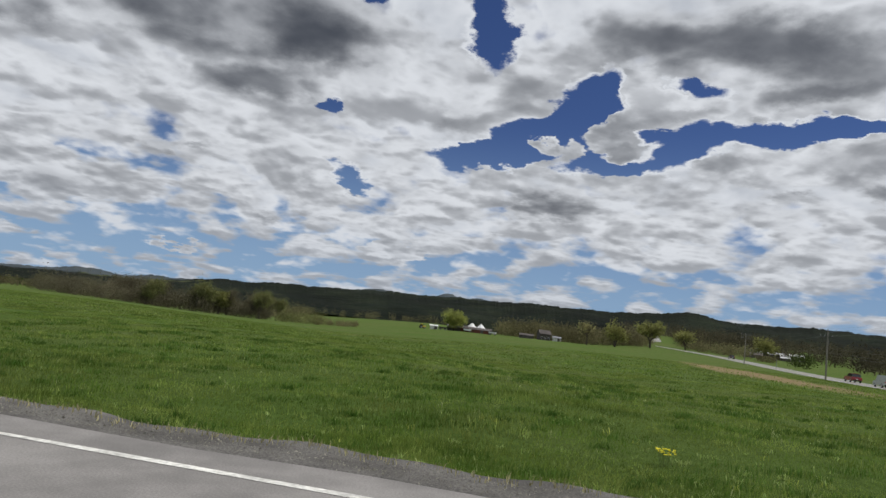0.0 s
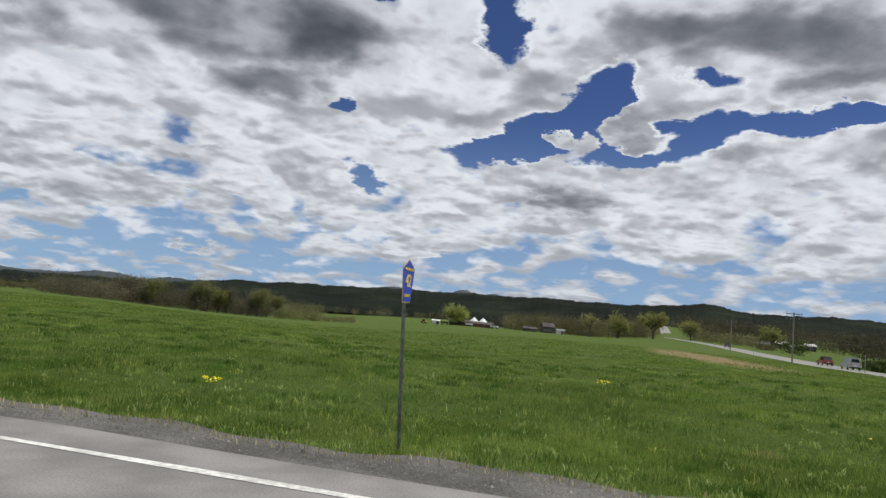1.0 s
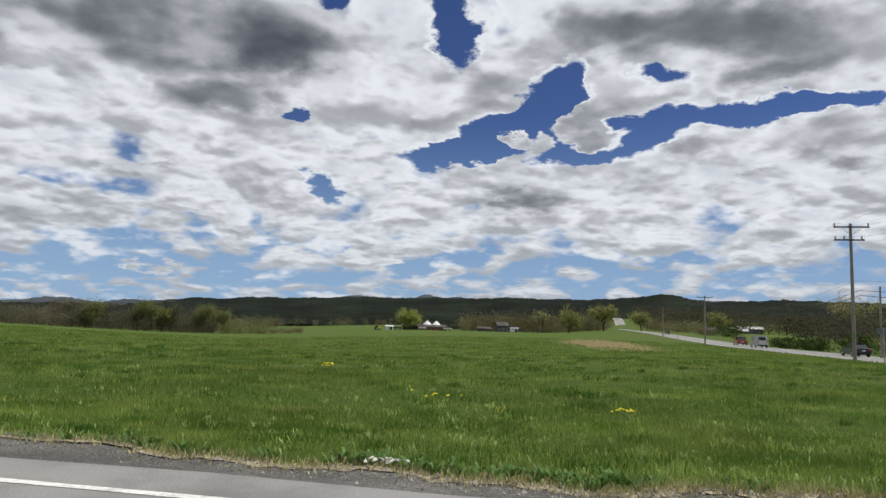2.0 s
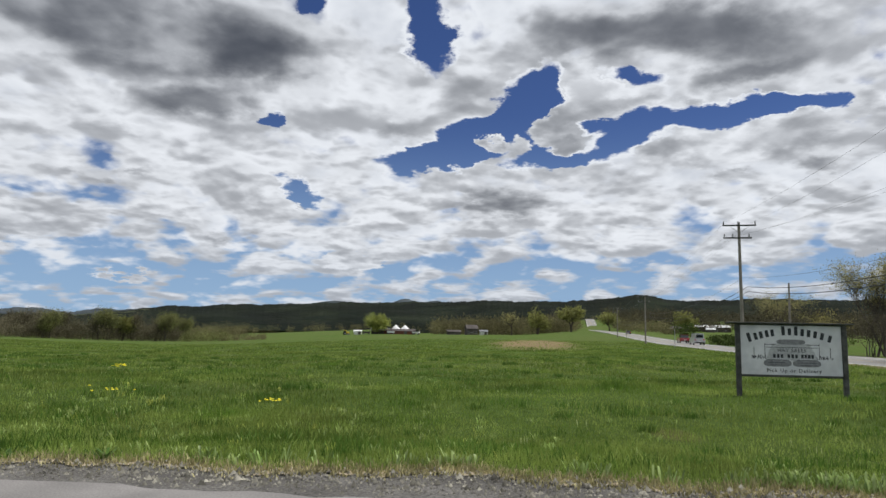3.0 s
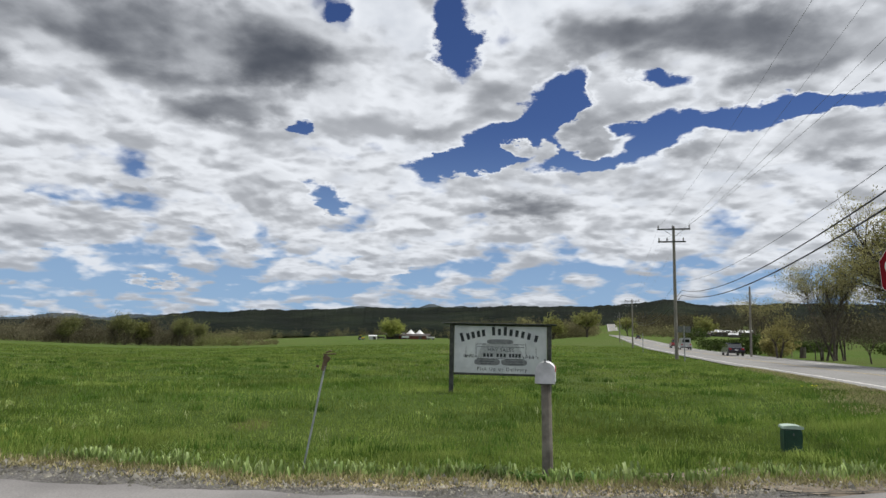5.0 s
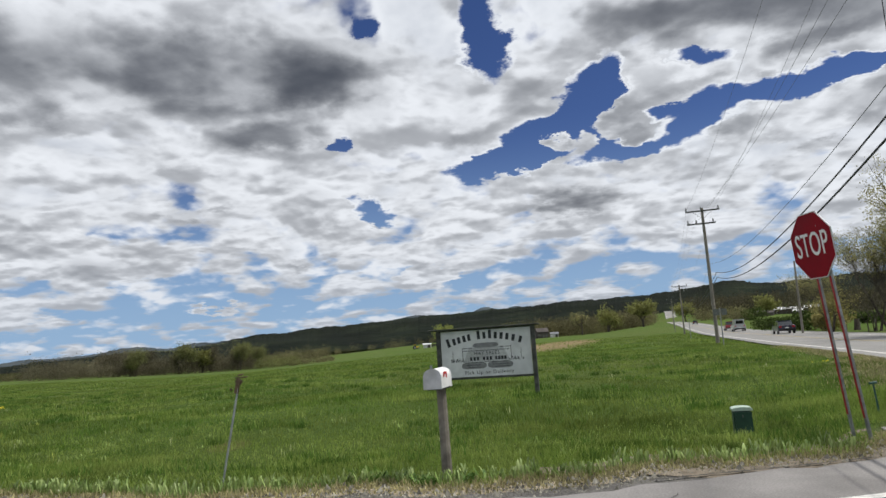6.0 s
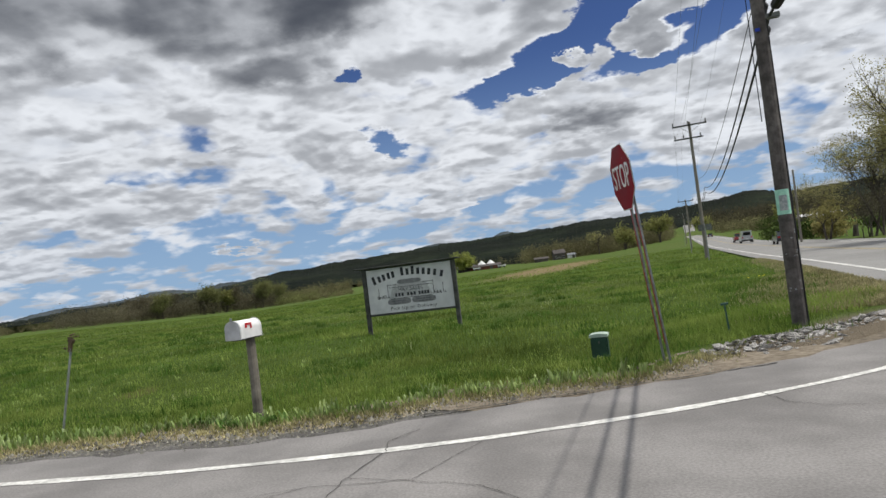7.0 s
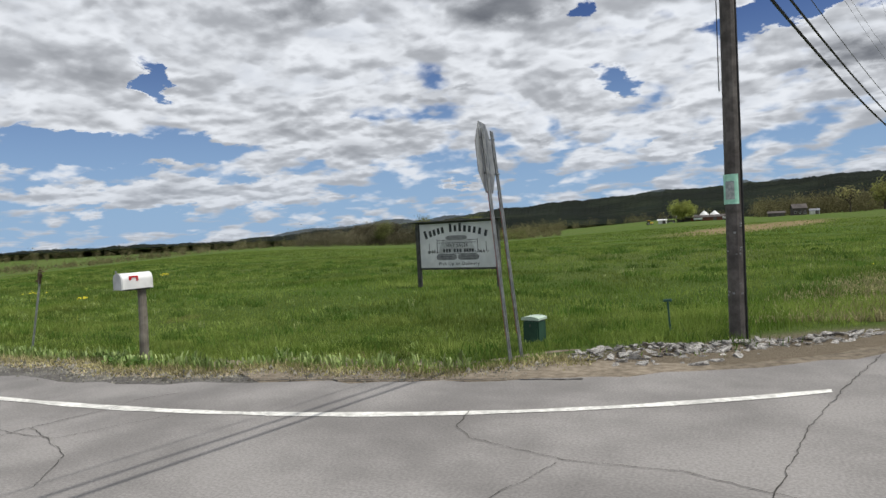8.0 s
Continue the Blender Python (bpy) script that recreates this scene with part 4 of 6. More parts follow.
# ---- stones ----
def stone_mesh(seed, mat=None):
    rg = random.Random(seed)
    bm = bmesh.new()
    bmesh.ops.create_icosphere(bm, subdivisions=1, radius=1.0)
    flat, long = rg.uniform(0.18, 0.42), rg.uniform(0.95, 1.45)
    for v in bm.verts:
        k = 1 + rg.uniform(-0.32, 0.32)
        z = max(-0.62, min(0.62, v.co.z * 1.3))
        v.co = Vector((v.co.x * k * long, v.co.y * k * 0.8, z * (1 + rg.uniform(-0.15, 0.15)) * flat))
    me = bpy.data.meshes.new("stone")
    bm.to_mesh(me)
    bm.free()
    me.materials.append(mat or M_ROCK)
    return me


STONES = [stone_mesh(k) for k in range(9)]


def stone_heap(at, count, rx, ry, turn, high, sizes, label, seed, meshes=None):
    meshes = meshes or STONES
    rg = random.Random(seed)
    root = empty("stone_heap", at)
    ct, st = math.cos(radians(turn)), math.sin(radians(turn))
    for k in range(count):
        a, d = rg.uniform(0, 6.283), math.sqrt(rg.uniform(0, 1))
        u, v = math.cos(a) * d * rx, math.sin(a) * d * ry
        size = sizes[0] + (sizes[1] - sizes[0]) * rg.random() ** 3
        ob = new("stone", meshes[k % len(meshes)])
        ob.parent = root
        z = high * (1 - d * d) * rg.uniform(0.5, 1.0) + size * 0.22
        ob.matrix_local = pose(u * ct - v * st, u * st + v * ct, z, rg.uniform(-25, 25), rg.uniform(-25, 25), rg.uniform(0, 360)) @ Matrix.Scale(size, 4)
    return tagged(root, label, "stones", "heaps of broken stone")


stone_heap((37.95, 2.86, -0.04), 295, 0.92, 0.44, 30, 0.09, (0.018, 0.065), "heap of broken flat grey quarry stones beside the pole", 1)
stone_heap((38.78, 3.32, -0.04), 230, 0.85, 0.38, 42, 0.06, (0.018, 0.065), "thin spread of broken grey stones at the pole's foot", 4)
stone_heap((38.5, 2.62, -0.035), 48, 0.95, 0.34, 40, 0.012, (0.025, 0.10), "loose larger pale slabs of stone on bare dirt", 2)
stone_heap((39.95, 4.05, -0.035), 240, 1.15, 0.32, 46, 0.06, (0.018, 0.062), "low heap of small broken stones at the bend", 3)
stone_heap((15.58, 3.02, 0.0), 46, 0.26, 0.10, -8, 0.03, (0.016, 0.048), "scatter of pale broken rubble on the gravel shoulder", 6, [stone_mesh(40 + k, M_RUBBLE) for k in range(4)])


# ---- the sale sign ----
def sale_sign():
    root = empty("farm_sign", (31.91, 10.96, 0.0), -7.8)
    for x in (-1.255, 1.255):
        part("post", bevelled(box_bm((x - 0.055, -0.05, -0.35), (x + 0.055, 0.05, 1.76)), 0.008), M_DARKWOOD, root)
    part("panel", bevelled(box_bm((-1.19, -0.012, 0.53), (1.19, 0.012, 1.735)), 0.003), M_PANEL, root, "white painted plywood panel")
    part("bottom_rail", bevelled(box_bm((-1.198, -0.03, 0.475), (1.198, 0.03, 0.528)), 0.006), M_DARKWOOD, root)
    part("top_rail", bevelled(box_bm((-1.198, -0.03, 1.737), (1.198, 0.03, 1.765)), 0.006), M_DARKWOOD, root)
    cap = box_bm((-1.50, -0.16, 1.772), (1.44, 0.16, 1.802))
    bmesh.ops.rotate(cap, cent=(0, 0, 1.787), matrix=Matrix.Rotation(radians(-3), 3, "X"), verts=cap.verts[:])
    part("cap_board", bevelled(cap, 0.006), M_DARKWOOD, root, "thin dark cap board over the panel")
    front = -0.016
    # the owner's name, as plain bars on an arc
    slots = [-0.98, -0.83, -0.70, -0.56, -0.43, -0.17, -0.02, 0.13, 0.28, 0.43, 0.58, 0.74, 0.92]
    for k, x in enumerate(slots):
        tall = 0.225 if k in (0, 5, 7) else 0.17
        m = Matrix.Translation((x, front, 1.585 - 0.185 * x * x)) @ Matrix.Rotation(radians(17 * x), 4, "Y")
        bar = bmesh.new()
        box(bar, (-0.040, 0, -0.085), (0.040, 0.006, tall - 0.085), m)
        part("name_bar", bar, M_INK, root)
    lettering("HAY SALES", 0.125, M_INK, root, pose(0.02, front, 1.125, 90, 0, 0), 1.15)
    for k, x in enumerate((-0.40, -0.31, -0.22, -0.06, 0.03, 0.12, 0.26, 0.34, 0.42, 0.50)):
        part("number_bar", box_bm((x - 0.03, front, 0.945), (x + 0.03, front + 0.006, 1.035)), M_INK, root)
    lettering("Pick Up or Delivery", 0.125, M_INK, root, pose(0.05, front, 0.635, 90, 0, 0), 1.25)
    # drawn hay bales, wagon stakes and grass
    for cx, cz, wd, ht in ((0.0, 1.335, 0.34, 0.062), (-0.33, 0.815, 0.33, 0.085), (0.36, 0.815, 0.33, 0.085)):
        ring = [(cx + wd * math.copysign(abs(math.cos(a)) ** 0.5, math.cos(a)), cz + ht * math.copysign(abs(math.sin(a)) ** 0.7, math.sin(a))) for a in np.linspace(0, 6.1, 22)]
        part("bale_drawing", prism(bmesh.new(), ring, 0.003, Matrix.Translation((0, front + 0.002, 0))), M_GREYINK, root, "grey painted hay bale")
    stack = [(-0.60, 0.915), (0.62, 0.915), (0.46, 1.29), (-0.44, 1.29)]
    part("stack_drawing", prism(bmesh.new(), stack, 0.002, Matrix.Translation((0, front + 0.0035, 0))), M_PALEINK, root, "pale grey painted hay wagon")
    lines = bmesh.new()
    for x0, z0, x1, z1 in ((-0.62, 0.93, -0.62, 1.30), (0.66, 0.93, 0.66, 1.30), (-0.88, 0.95, -0.88, 1.20), (0.92, 0.95, 0.92, 1.20), (-0.62, 1.27, -0.36, 1.27), (0.36, 1.27, 0.66, 1.27),
                           (-0.6, 1.20, 0.62, 1.20), (-0.6, 0.90, 0.62, 0.90), (-0.55, 0.83, -0.15, 0.83), (0.15, 0.83, 0.6, 0.83), (-0.5, 0.77, -0.15, 0.77), (0.2, 0.77, 0.6, 0.77)):
        tube(lines, [(x0, front, z0), (x1, front, z1)], 0.006, 4)
    rg = random.Random(8)
    for x in [rg.uniform(-0.96, -0.60) for _ in range(16)] + [rg.uniform(0.62, 0.98) for _ in range(16)]:
        tube(lines, [(x, front, 0.92), (x + rg.uniform(-0.05, 0.05), front, 0.92 + rg.uniform(0.04, 0.10))], 0.006, 4)
    tagged(part("line_drawing", lines, M_INK, root), kind="stuff")
    return tagged(root, "white painted hay sale sign board on dark timber posts", "sign board")


def box_bm(lo, hi):
    bm = bmesh.new()
    box(bm, lo, hi)
    return bm


sale_sign()


# ---- posts and small road furniture ----
def channel(bm, a, b, wide=0.05, deep=0.03, thick=0.006):
    """A U-shaped steel post from a to b, its open side towards +x."""
    a, b = Vector(a), Vector(b)
    d = (b - a).normalized()
    side = Vector((0, 1, 0))
    out = d.cross(side).normalized() * -1
    shape = [(-wide / 2 - 0.012, deep), (-wide / 2, deep), (-wide / 2 + thick, 0), (wide / 2 - thick, 0), (wide / 2, deep), (wide / 2 + 0.012, deep),
             (wide / 2 + 0.012, deep - thick), (wide / 2 - 0.004, -thick), (-wide / 2 + 0.004, -thick), (-wide / 2 - 0.012, deep - thick)]
    ends = [[bm.verts.new(p + side * s + out * o) for s, o in shape] for p in (a, b)]
    n = len(shape)
    for k in range(n):
        bm.faces.new((ends[0][k], ends[0][(k + 1) % n], ends[1][(k + 1) % n], ends[1][k]))
    bm.faces.new(ends[0][::-1])
    bm.faces.new(ends[1])
    bmesh.ops.recalc_face_normals(bm, faces=bm.faces[:])
    return bm


def octagon(r):
    return [(r * math.cos(radians(22.5 + 45 * k)), r * math.sin(radians(22.5 + 45 * k))) for k in range(8)]


def stop_sign():
    root = empty("stop_sign", (36.61, 2.15, 0.0))
    tilt = -0.262 / 2.7
    for y0, y1 in ((-0.20, -0.165), (0.205, 0.14)):
        post = part("post", channel(bmesh.new(), (0, y0, -0.4), (tilt * 2.72, y1, 2.72), 0.05, 0.016), M_STEEL, root, "galvanised steel channel post")
        strip_bm = bmesh.new()
        a, b = Vector((tilt * 0.567 - 0.0115, y0 + (y1 - y0) * 0.208, 0.25)), Vector((tilt * 2.075 - 0.0115, y0 + (y1 - y0) * 0.763, 1.98))
        vs = [strip_bm.verts.new(p + Vector((dx, dy, 0))) for p in (a, b) for dx, dy in ((0, -0.021), (0, 0.021), (0.004, 0.021), (0.004, -0.021))]
        for f in ((0, 1, 5, 4), (1, 2, 6, 5), (2, 3, 7, 6), (3, 0, 4, 7), (0, 3, 2, 1), (4, 5, 6, 7)):
            strip_bm.faces.new([vs[i] for i in f])
        part("reflector_strip", strip_bm, M_POSTRED, post, "red reflective strip")
    turn = Matrix.Translation((tilt * 2.39 - 0.058, -0.01, 2.39)) @ Matrix.Rotation(radians(-82), 4, "Z") @ Matrix.Rotation(radians(4), 4, "X")
    plate = part("sign_plate", prism(bmesh.new(), octagon(0.458), 0.004, turn), M_STEEL, root, "bare metal back plate")
    part("white_border", prism(bmesh.new(), octagon(0.455), 0.002, turn @ Matrix.Translation((0, -0.004, 0))), M_WHITE, plate)
    part("red_face", prism(bmesh.new(), octagon(0.444), 0.002, turn @ Matrix.Translation((0, -0.0075, 0))), M_RED, plate)
    lettering("STOP", 0.43, M_WHITE, plate, turn @ pose(0, -0.011, 0.0, 90, 0, 0) @ Matrix.Diagonal((0.63, 1, 1, 1)), 1.04)
    for z in (2.2, 2.62):
        for y in (-0.17, 0.155):
            part("bolt", tube(bmesh.new(), [(tilt * z - 0.040, y, z), (tilt * z + 0.03, y, z)], 0.008, 8), M_STEEL, root)
    return tagged(root, "red octagonal stop sign on two leaning steel posts", "stop sign")


stop_sign()


def route_sign():
    root = empty("route_sign", (7.42, 5.70, 0.0))
    lean = (-0.17 / 2.2, -0.02 / 2.2)
    turn = 78.0
    bm = bmesh.new()
    channel(bm, (0, 0, -0.4), (lean[0] * 2.1, lean[1] * 2.1, 2.1), 0.055, 0.035)
    part("post", bm, M_DARKSTEEL, root, "dull green-grey steel channel post")
    shape = [(0, 0.275), (0.245, 0.165), (0.165, -0.275), (-0.165, -0.275), (-0.245, 0.165)]
    m = Matrix.Translation((lean[0] * 1.95 + 0.055, lean[1] * 1.95 - 0.02, 1.945)) @ Matrix.Rotation(radians(turn), 4, "Z") @ Matrix.Rotation(radians(-1.5), 4, "Y")
    plate = part("sign_plate", prism(bmesh.new(), [(x * 1.03, z * 1.03) for x, z in shape], 0.004, m), M_STEEL, root)
    part("pale_border", prism(bmesh.new(), [(x * 1.02, z * 1.02) for x, z in shape], 0.002, m @ Matrix.Translation((0, -0.003, 0))), M_SIGNYELLOW, plate)
    part("blue_face", prism(bmesh.new(), [(x * 0.985, z * 0.985) for x, z in shape], 0.002, m @ Matrix.Translation((0, -0.006, 0))), M_BLUE, plate)
    lettering("42", 0.23, M_SIGNYELLOW, plate, m @ pose(0, -0.010, -0.005, 90, 0, 0), 1.05)
    lettering("WASHINGTON", 0.052, M_SIGNYELLOW, plate, m @ pose(0, -0.010, 0.148, 90, 0, 0), 1.0)
    lettering("COUNTY", 0.058, M_SIGNYELLOW, plate, m @ pose(0, -0.010, -0.19, 90, 0, 0), 1.05)
    return tagged(root, "blue pentagon county route sign on a leaning steel post", "road sign")


route_sign()


def mailbox():
    root = empty("mailbox", (31.585, 1.14, 0.0))
    post = bmesh.new()
    tube(post, [(-0.03, 0.0, -0.3), (-0.03, 0, 0.1), (-0.034, 0.02, 0.5), (-0.042, 0.03, 0.955)], [0.062, 0.060, 0.057, 0.055], 12)
    part("post", post, M_WOOD, root, "weathered grey round timber post")
    turn = Matrix.Translation((-0.042, 0.03, 0.958)) @ Matrix.Rotation(radians(-11), 4, "Z")
    part("mount_board", bevelled_m((-0.085, -0.26, 0.0), (0.085, 0.10, 0.018), 0.004, turn), M_DARKWOOD, root)
    hull = [(-0.1, 0.02), (0.1, 0.02), (0.1, 0.145)] + [(0.1 * math.cos(a), 0.145 + 0.09 * math.sin(a)) for a in np.linspace(0.2, 2.94, 10)] + [(-0.1, 0.145)]
    shift = turn @ Matrix.Translation((0, -0.315, 0))
    body = part("body", prism(bmesh.new(), hull, 0.42, shift), M_MAIL, root, "white enamelled steel box")
    lid = [(x * 1.05, 0.135 + (z - 0.135) * 1.05) for x, z in hull]
    part("door", prism(bmesh.new(), lid, 0.022, shift @ Matrix.Translation((0, -0.020, 0))), M_MAILDOOR, root, "rounded front door, greyed in colour for shade")
    part("latch", bevelled_m((-0.012, -0.035, 0.235), (0.012, -0.018, 0.275), 0.003, shift), M_STEEL, root)
    part("rim", prism(bmesh.new(), lid, 0.014, shift @ Matrix.Translation((0, 0.410, 0))), M_MAIL, root)
    flag = bmesh.new()
    box(flag, (0.103, 0.09, 0.172), (0.108, 0.215, 0.197), shift)
    box(flag, (0.103, 0.09, 0.142), (0.108, 0.12, 0.172), shift)
    box(flag, (0.103, 0.19, 0.128), (0.108, 0.218, 0.172), shift)
    part("flag", flag, M_FLAG, root, "red metal signal flag")
    return tagged(root, "white rural mailbox with red flag on timber post", "mailbox")


def bevelled_m(lo, hi, width, m):
    bm = bevelled(box_bm(lo, hi), width)
    bmesh.ops.transform(bm, matrix=m, verts=bm.verts[:])
    return bm


mailbox()


def bent_marker():
    root = empty("marker_post", (28.84, 1.26, 0.0))
    part("post", channel(bmesh.new(), (-0.01, 0, -0.3), (0.225, 0.115, 1.18), 0.010, 0.016, 0.004), M_ZINC, root, "thin leaning steel post")
    top = bmesh.new()
    m = Matrix.Translation((0.225, 0.115, 1.18)) @ Matrix.Rotation(radians(11), 4, "Y")
    box(top, (-0.024, -0.024, -0.15), (0.026, 0.014, -0.02), m)
    box(top, (-0.030, -0.026, -0.03), (0.050, 0.016, 0.028), m @ Matrix.Rotation(radians(24), 4, "Y"))
    box(top, (-0.035, -0.022, 0.030), (0.115, 0.012, 0.046), m @ Matrix.Rotation(radians(-14), 4, "Y"))
    box(top, (0.010, -0.026, 0.050), (0.080, 0.010, 0.068), m @ Matrix.Rotation(radians(-26), 4, "Y"))
    box(top, (-0.060, -0.014, -0.14), (-0.024, 0.006, -0.115), m @ Matrix.Rotation(radians(14), 4, "Y"))
    part("bracket", bevelled(top, 0.006), M_RUST, root, "broken rusty brown bracket")
    return tagged(root, "leaning thin steel marker post with a broken bracket", "marker post")


bent_marker()


def pedestal():
    root = empty("utility_pedestal", (36.03, 4.62, float(land(36.03, 4.62)) - 0.03), -12)
    body = bmesh.new()
    vs = box(body, (-0.14, -0.13, -0.25), (0.14, 0.13, 0.40))
    for v in vs:
        if v.co.z > 0:
            v.co.x *= 0.97
    part("housing", bevelled(body, 0.02, 2), M_GREENBOX, root, "dark green plastic housing")
    lid = bmesh.new()
    n = 10
    outline = [(-0.152, 0.0), (0.152, 0.0)] + [(0.152 * math.cos(a), 0.030 + 0.028 * math.sin(a)) for a in np.linspace(0, math.pi, n)]
    prism(lid, outline, 0.28, Matrix.Translation((0, -0.140, 0.402)))
    part("lid", lid, M_GREENLID, root, "faded pale green domed lid")
    part("hasp", bevelled_m((-0.012, -0.140, 0.30), (0.012, -0.130, 0.34), 0.003, Matrix.Identity(4)), M_DARKSTEEL, root)
    return tagged(root, "dark green utility pedestal standing in tall grass", "utility box")


pedestal()


def stake():
    root = empty("marker_stake", (38.07, 4.5, float(land(38.07, 4.5)) - 0.10))
    tip = Matrix.Rotation(radians(-3), 4, "Y")
    part("shaft", bevelled_m((-0.013, -0.008, -0.2), (0.013, 0.008, 0.56), 0.003, tip), M_STAKE, root)
    part("cap", bevelled_m((-0.060, -0.016, 0.562), (0.060, 0.016, 0.60), 0.006, tip), M_STAKE, root)
    return tagged(root, "short dark green marker stake behind the stones", "marker stake")


stake()


# ---- utility line ----
LINE = Vector((MAIN_SLOPE, 1, 0)).normalized()
ACROSS = Vector((LINE.y, -LINE.x, 0))
POLE_B, POLE_1, POLE_2, POLE_3, POLE_S = Vector((38.95, 4.0, 0)), Vector((49.98, 49.08, 0)), Vector((66.4, 118.5, 0)), Vector((83.0, 189.0, 0)), Vector((28.3, -41.0, 0))


def utility_pole(at, high, radius, mat, label, lean=(0, 0), arms=True, braces=True):
    z0 = float(land(at.x, at.y))
    root = empty("utility_pole", (at.x, at.y, z0), math.degrees(math.atan2(ACROSS.y, ACROSS.x)))
    top = Vector((lean[0], lean[1], high))
    shaft = bmesh.new()
    tube(shaft, [(0, 0, -0.5), (0, 0, 0), tuple(top * 0.5), tuple(top)], [radius, radius, radius * 0.87, radius * 0.72], 14)
    part("shaft", shaft, mat, root, "tapered round timber shaft")
    if arms:
        for z, lo, hi, pins in ((high - 0.28, -1.33, 1.33, (-1.25, -0.1, 1.25)), (high - 1.35, -1.30, 0.95, (-1.2, -0.55, 0.75))):
            arm = part("crossarm", bevelled(box_bm((lo, -radius - 0.09, z - 0.06), (hi, -radius + 0.01, z + 0.06)), 0.01), M_DARKWOOD, root, "dark timber crossarm")
            for x in pins:
                part("insulator", tube(bmesh.new(), [(x, -radius - 0.04, z + 0.06), (x, -radius - 0.04, z + 0.10), (x, -radius - 0.04, z + 0.16), (x, -radius - 0.04, z + 0.34)],
                                       [0.02, 0.05, 0.075, 0.045], 8), M_PORCELAIN, arm)
        if braces:
            for sx in (-1, 1):
                part("brace", tube(bmesh.new(), [(sx * 0.75, -radius - 0.05, high - 0.36), (0, -radius - 0.02, high - 0.95)], 0.016, 6), M_DARKSTEEL, root)
    return tagged(root, label, "utility pole", "utility poles along the road")


big_pole = utility_pole(POLE_B, 11.1, 0.108, M_POLE, "dark weathered utility pole with a mint paper notice", (0.05, 0.0))
utility_pole(POLE_1, 11.2, 0.15, M_POLE_GREY, "grey utility pole with two crossarms beside the road")
utility_pole(POLE_2, 9.1, 0.15, M_POLE_GREY, "far grey utility pole with crossarms")
utility_pole(POLE_3, 8.6, 0.15, M_POLE_GREY, "far grey utility pole with crossarms")
utility_pole(POLE_S, 11.0, 0.15, M_POLE_GREY, "grey utility pole with two crossarms beside the road")
utility_pole(Vector((65.0, 68.0, 0)), 7.8, 0.13, M_POLE_GREY, "short bare utility pole across the main road", (0.1, 0), False)


def pole_fittings():
    can = bmesh.new()
    tube(can, [(-0.33, -0.18, 7.55), (-0.33, -0.18, 7.6), (-0.33, -0.18, 8.35), (-0.33, -0.18, 8.45)], [0.17, 0.2, 0.2, 0.1], 14)
    part("transformer", can, M_DARKSTEEL, big_pole, "grey steel transformer can")
    part("conduit", tube(bmesh.new(), [(0.118, -0.02, 0.0), (0.118, -0.02, 2.6), (0.112, -0.02, 7.5)], 0.013, 6), M_CABLE, big_pole)
    for z in (4.78, 5.13, 5.58):
        part("cable_bracket", bevelled(box_bm((0.07, -0.05, z - 0.05), (0.31, 0.05, z + 0.03)), 0.01), M_DARKSTEEL, big_pole)
    ring = np.linspace(radians(200), radians(330), 12)
    for name, r, lo, hi, mat, a0, a1 in (("notice", 0.1065, 1.74, 2.12, M_FLYER, 0, 12), ("notice_print", 0.1095, 1.80, 2.03, M_FLYERGREY, 3, 9)):
        bm = bmesh.new()
        cols = [[bm.verts.new(((r + 0.002 * k) * math.cos(a), (r + 0.002 * k) * math.sin(a), z)) for z in (lo, hi) for k in (0, 1)] for a in ring[a0:a1]]
        for c0, c1 in zip(cols, cols[1:]):
            for i, j in ((0, 2), (2, 3), (3, 1), (1, 0)):
                bm.faces.new((c0[i], c1[i], c1[j], c0[j]))
        for c0 in (cols[0], cols[-1]):
            bm.faces.new((c0[0], c0[2], c0[3], c0[1]))
        bmesh.ops.recalc_face_normals(bm, faces=bm.faces[:])
        part(name, bm, mat, big_pole, "mint green paper sheet" if name == "notice" else "grey printed area")
    part("pole_tag", bevelled(box_bm((-0.07, -0.105, 4.55), (0.0, -0.093, 4.60)), 0.002), M_BLUE, big_pole, "small blue metal tag")
    part("down_wire", tube(bmesh.new(), [(-0.13, 0.03, 3.2), (-0.125, 0.03, 5.2), (-0.10, 0.02, 7.5)], 0.007, 5), M_CABLE, big_pole)
    rg = random.Random(4)
    for k in range(14):
        a, z = radians(rg.uniform(200, 340)), rg.uniform(0.5, 1.7)
        part("staple", box_bm_at((0.104 * math.cos(a), 0.104 * math.sin(a), z), rg.uniform(0.006, 0.013)), M_STEEL, big_pole)


def box_bm_at(c, r):
    return box_bm([v - r for v in c], [v + r for v in c])


pole_fittings()


def span(name, a, b, sag, radius, mat, label, sides=5):
    """A hanging wire from a to b."""
    n = 26
    pts = [a.lerp(b, k / n) - Vector((0, 0, 4 * sag * (k / n) * (1 - k / n))) for k in range(n + 1)]
    ob = mesh_object(name, tube(bmesh.new(), [tuple(p) for p in pts], radius, sides), mat)
    return tagged(ob, label, "cable", "overhead cables")


def at_pole(p, off, z):
    return p + ACROSS * off + Vector((0, 0, z + float(land(p.x, p.y))))


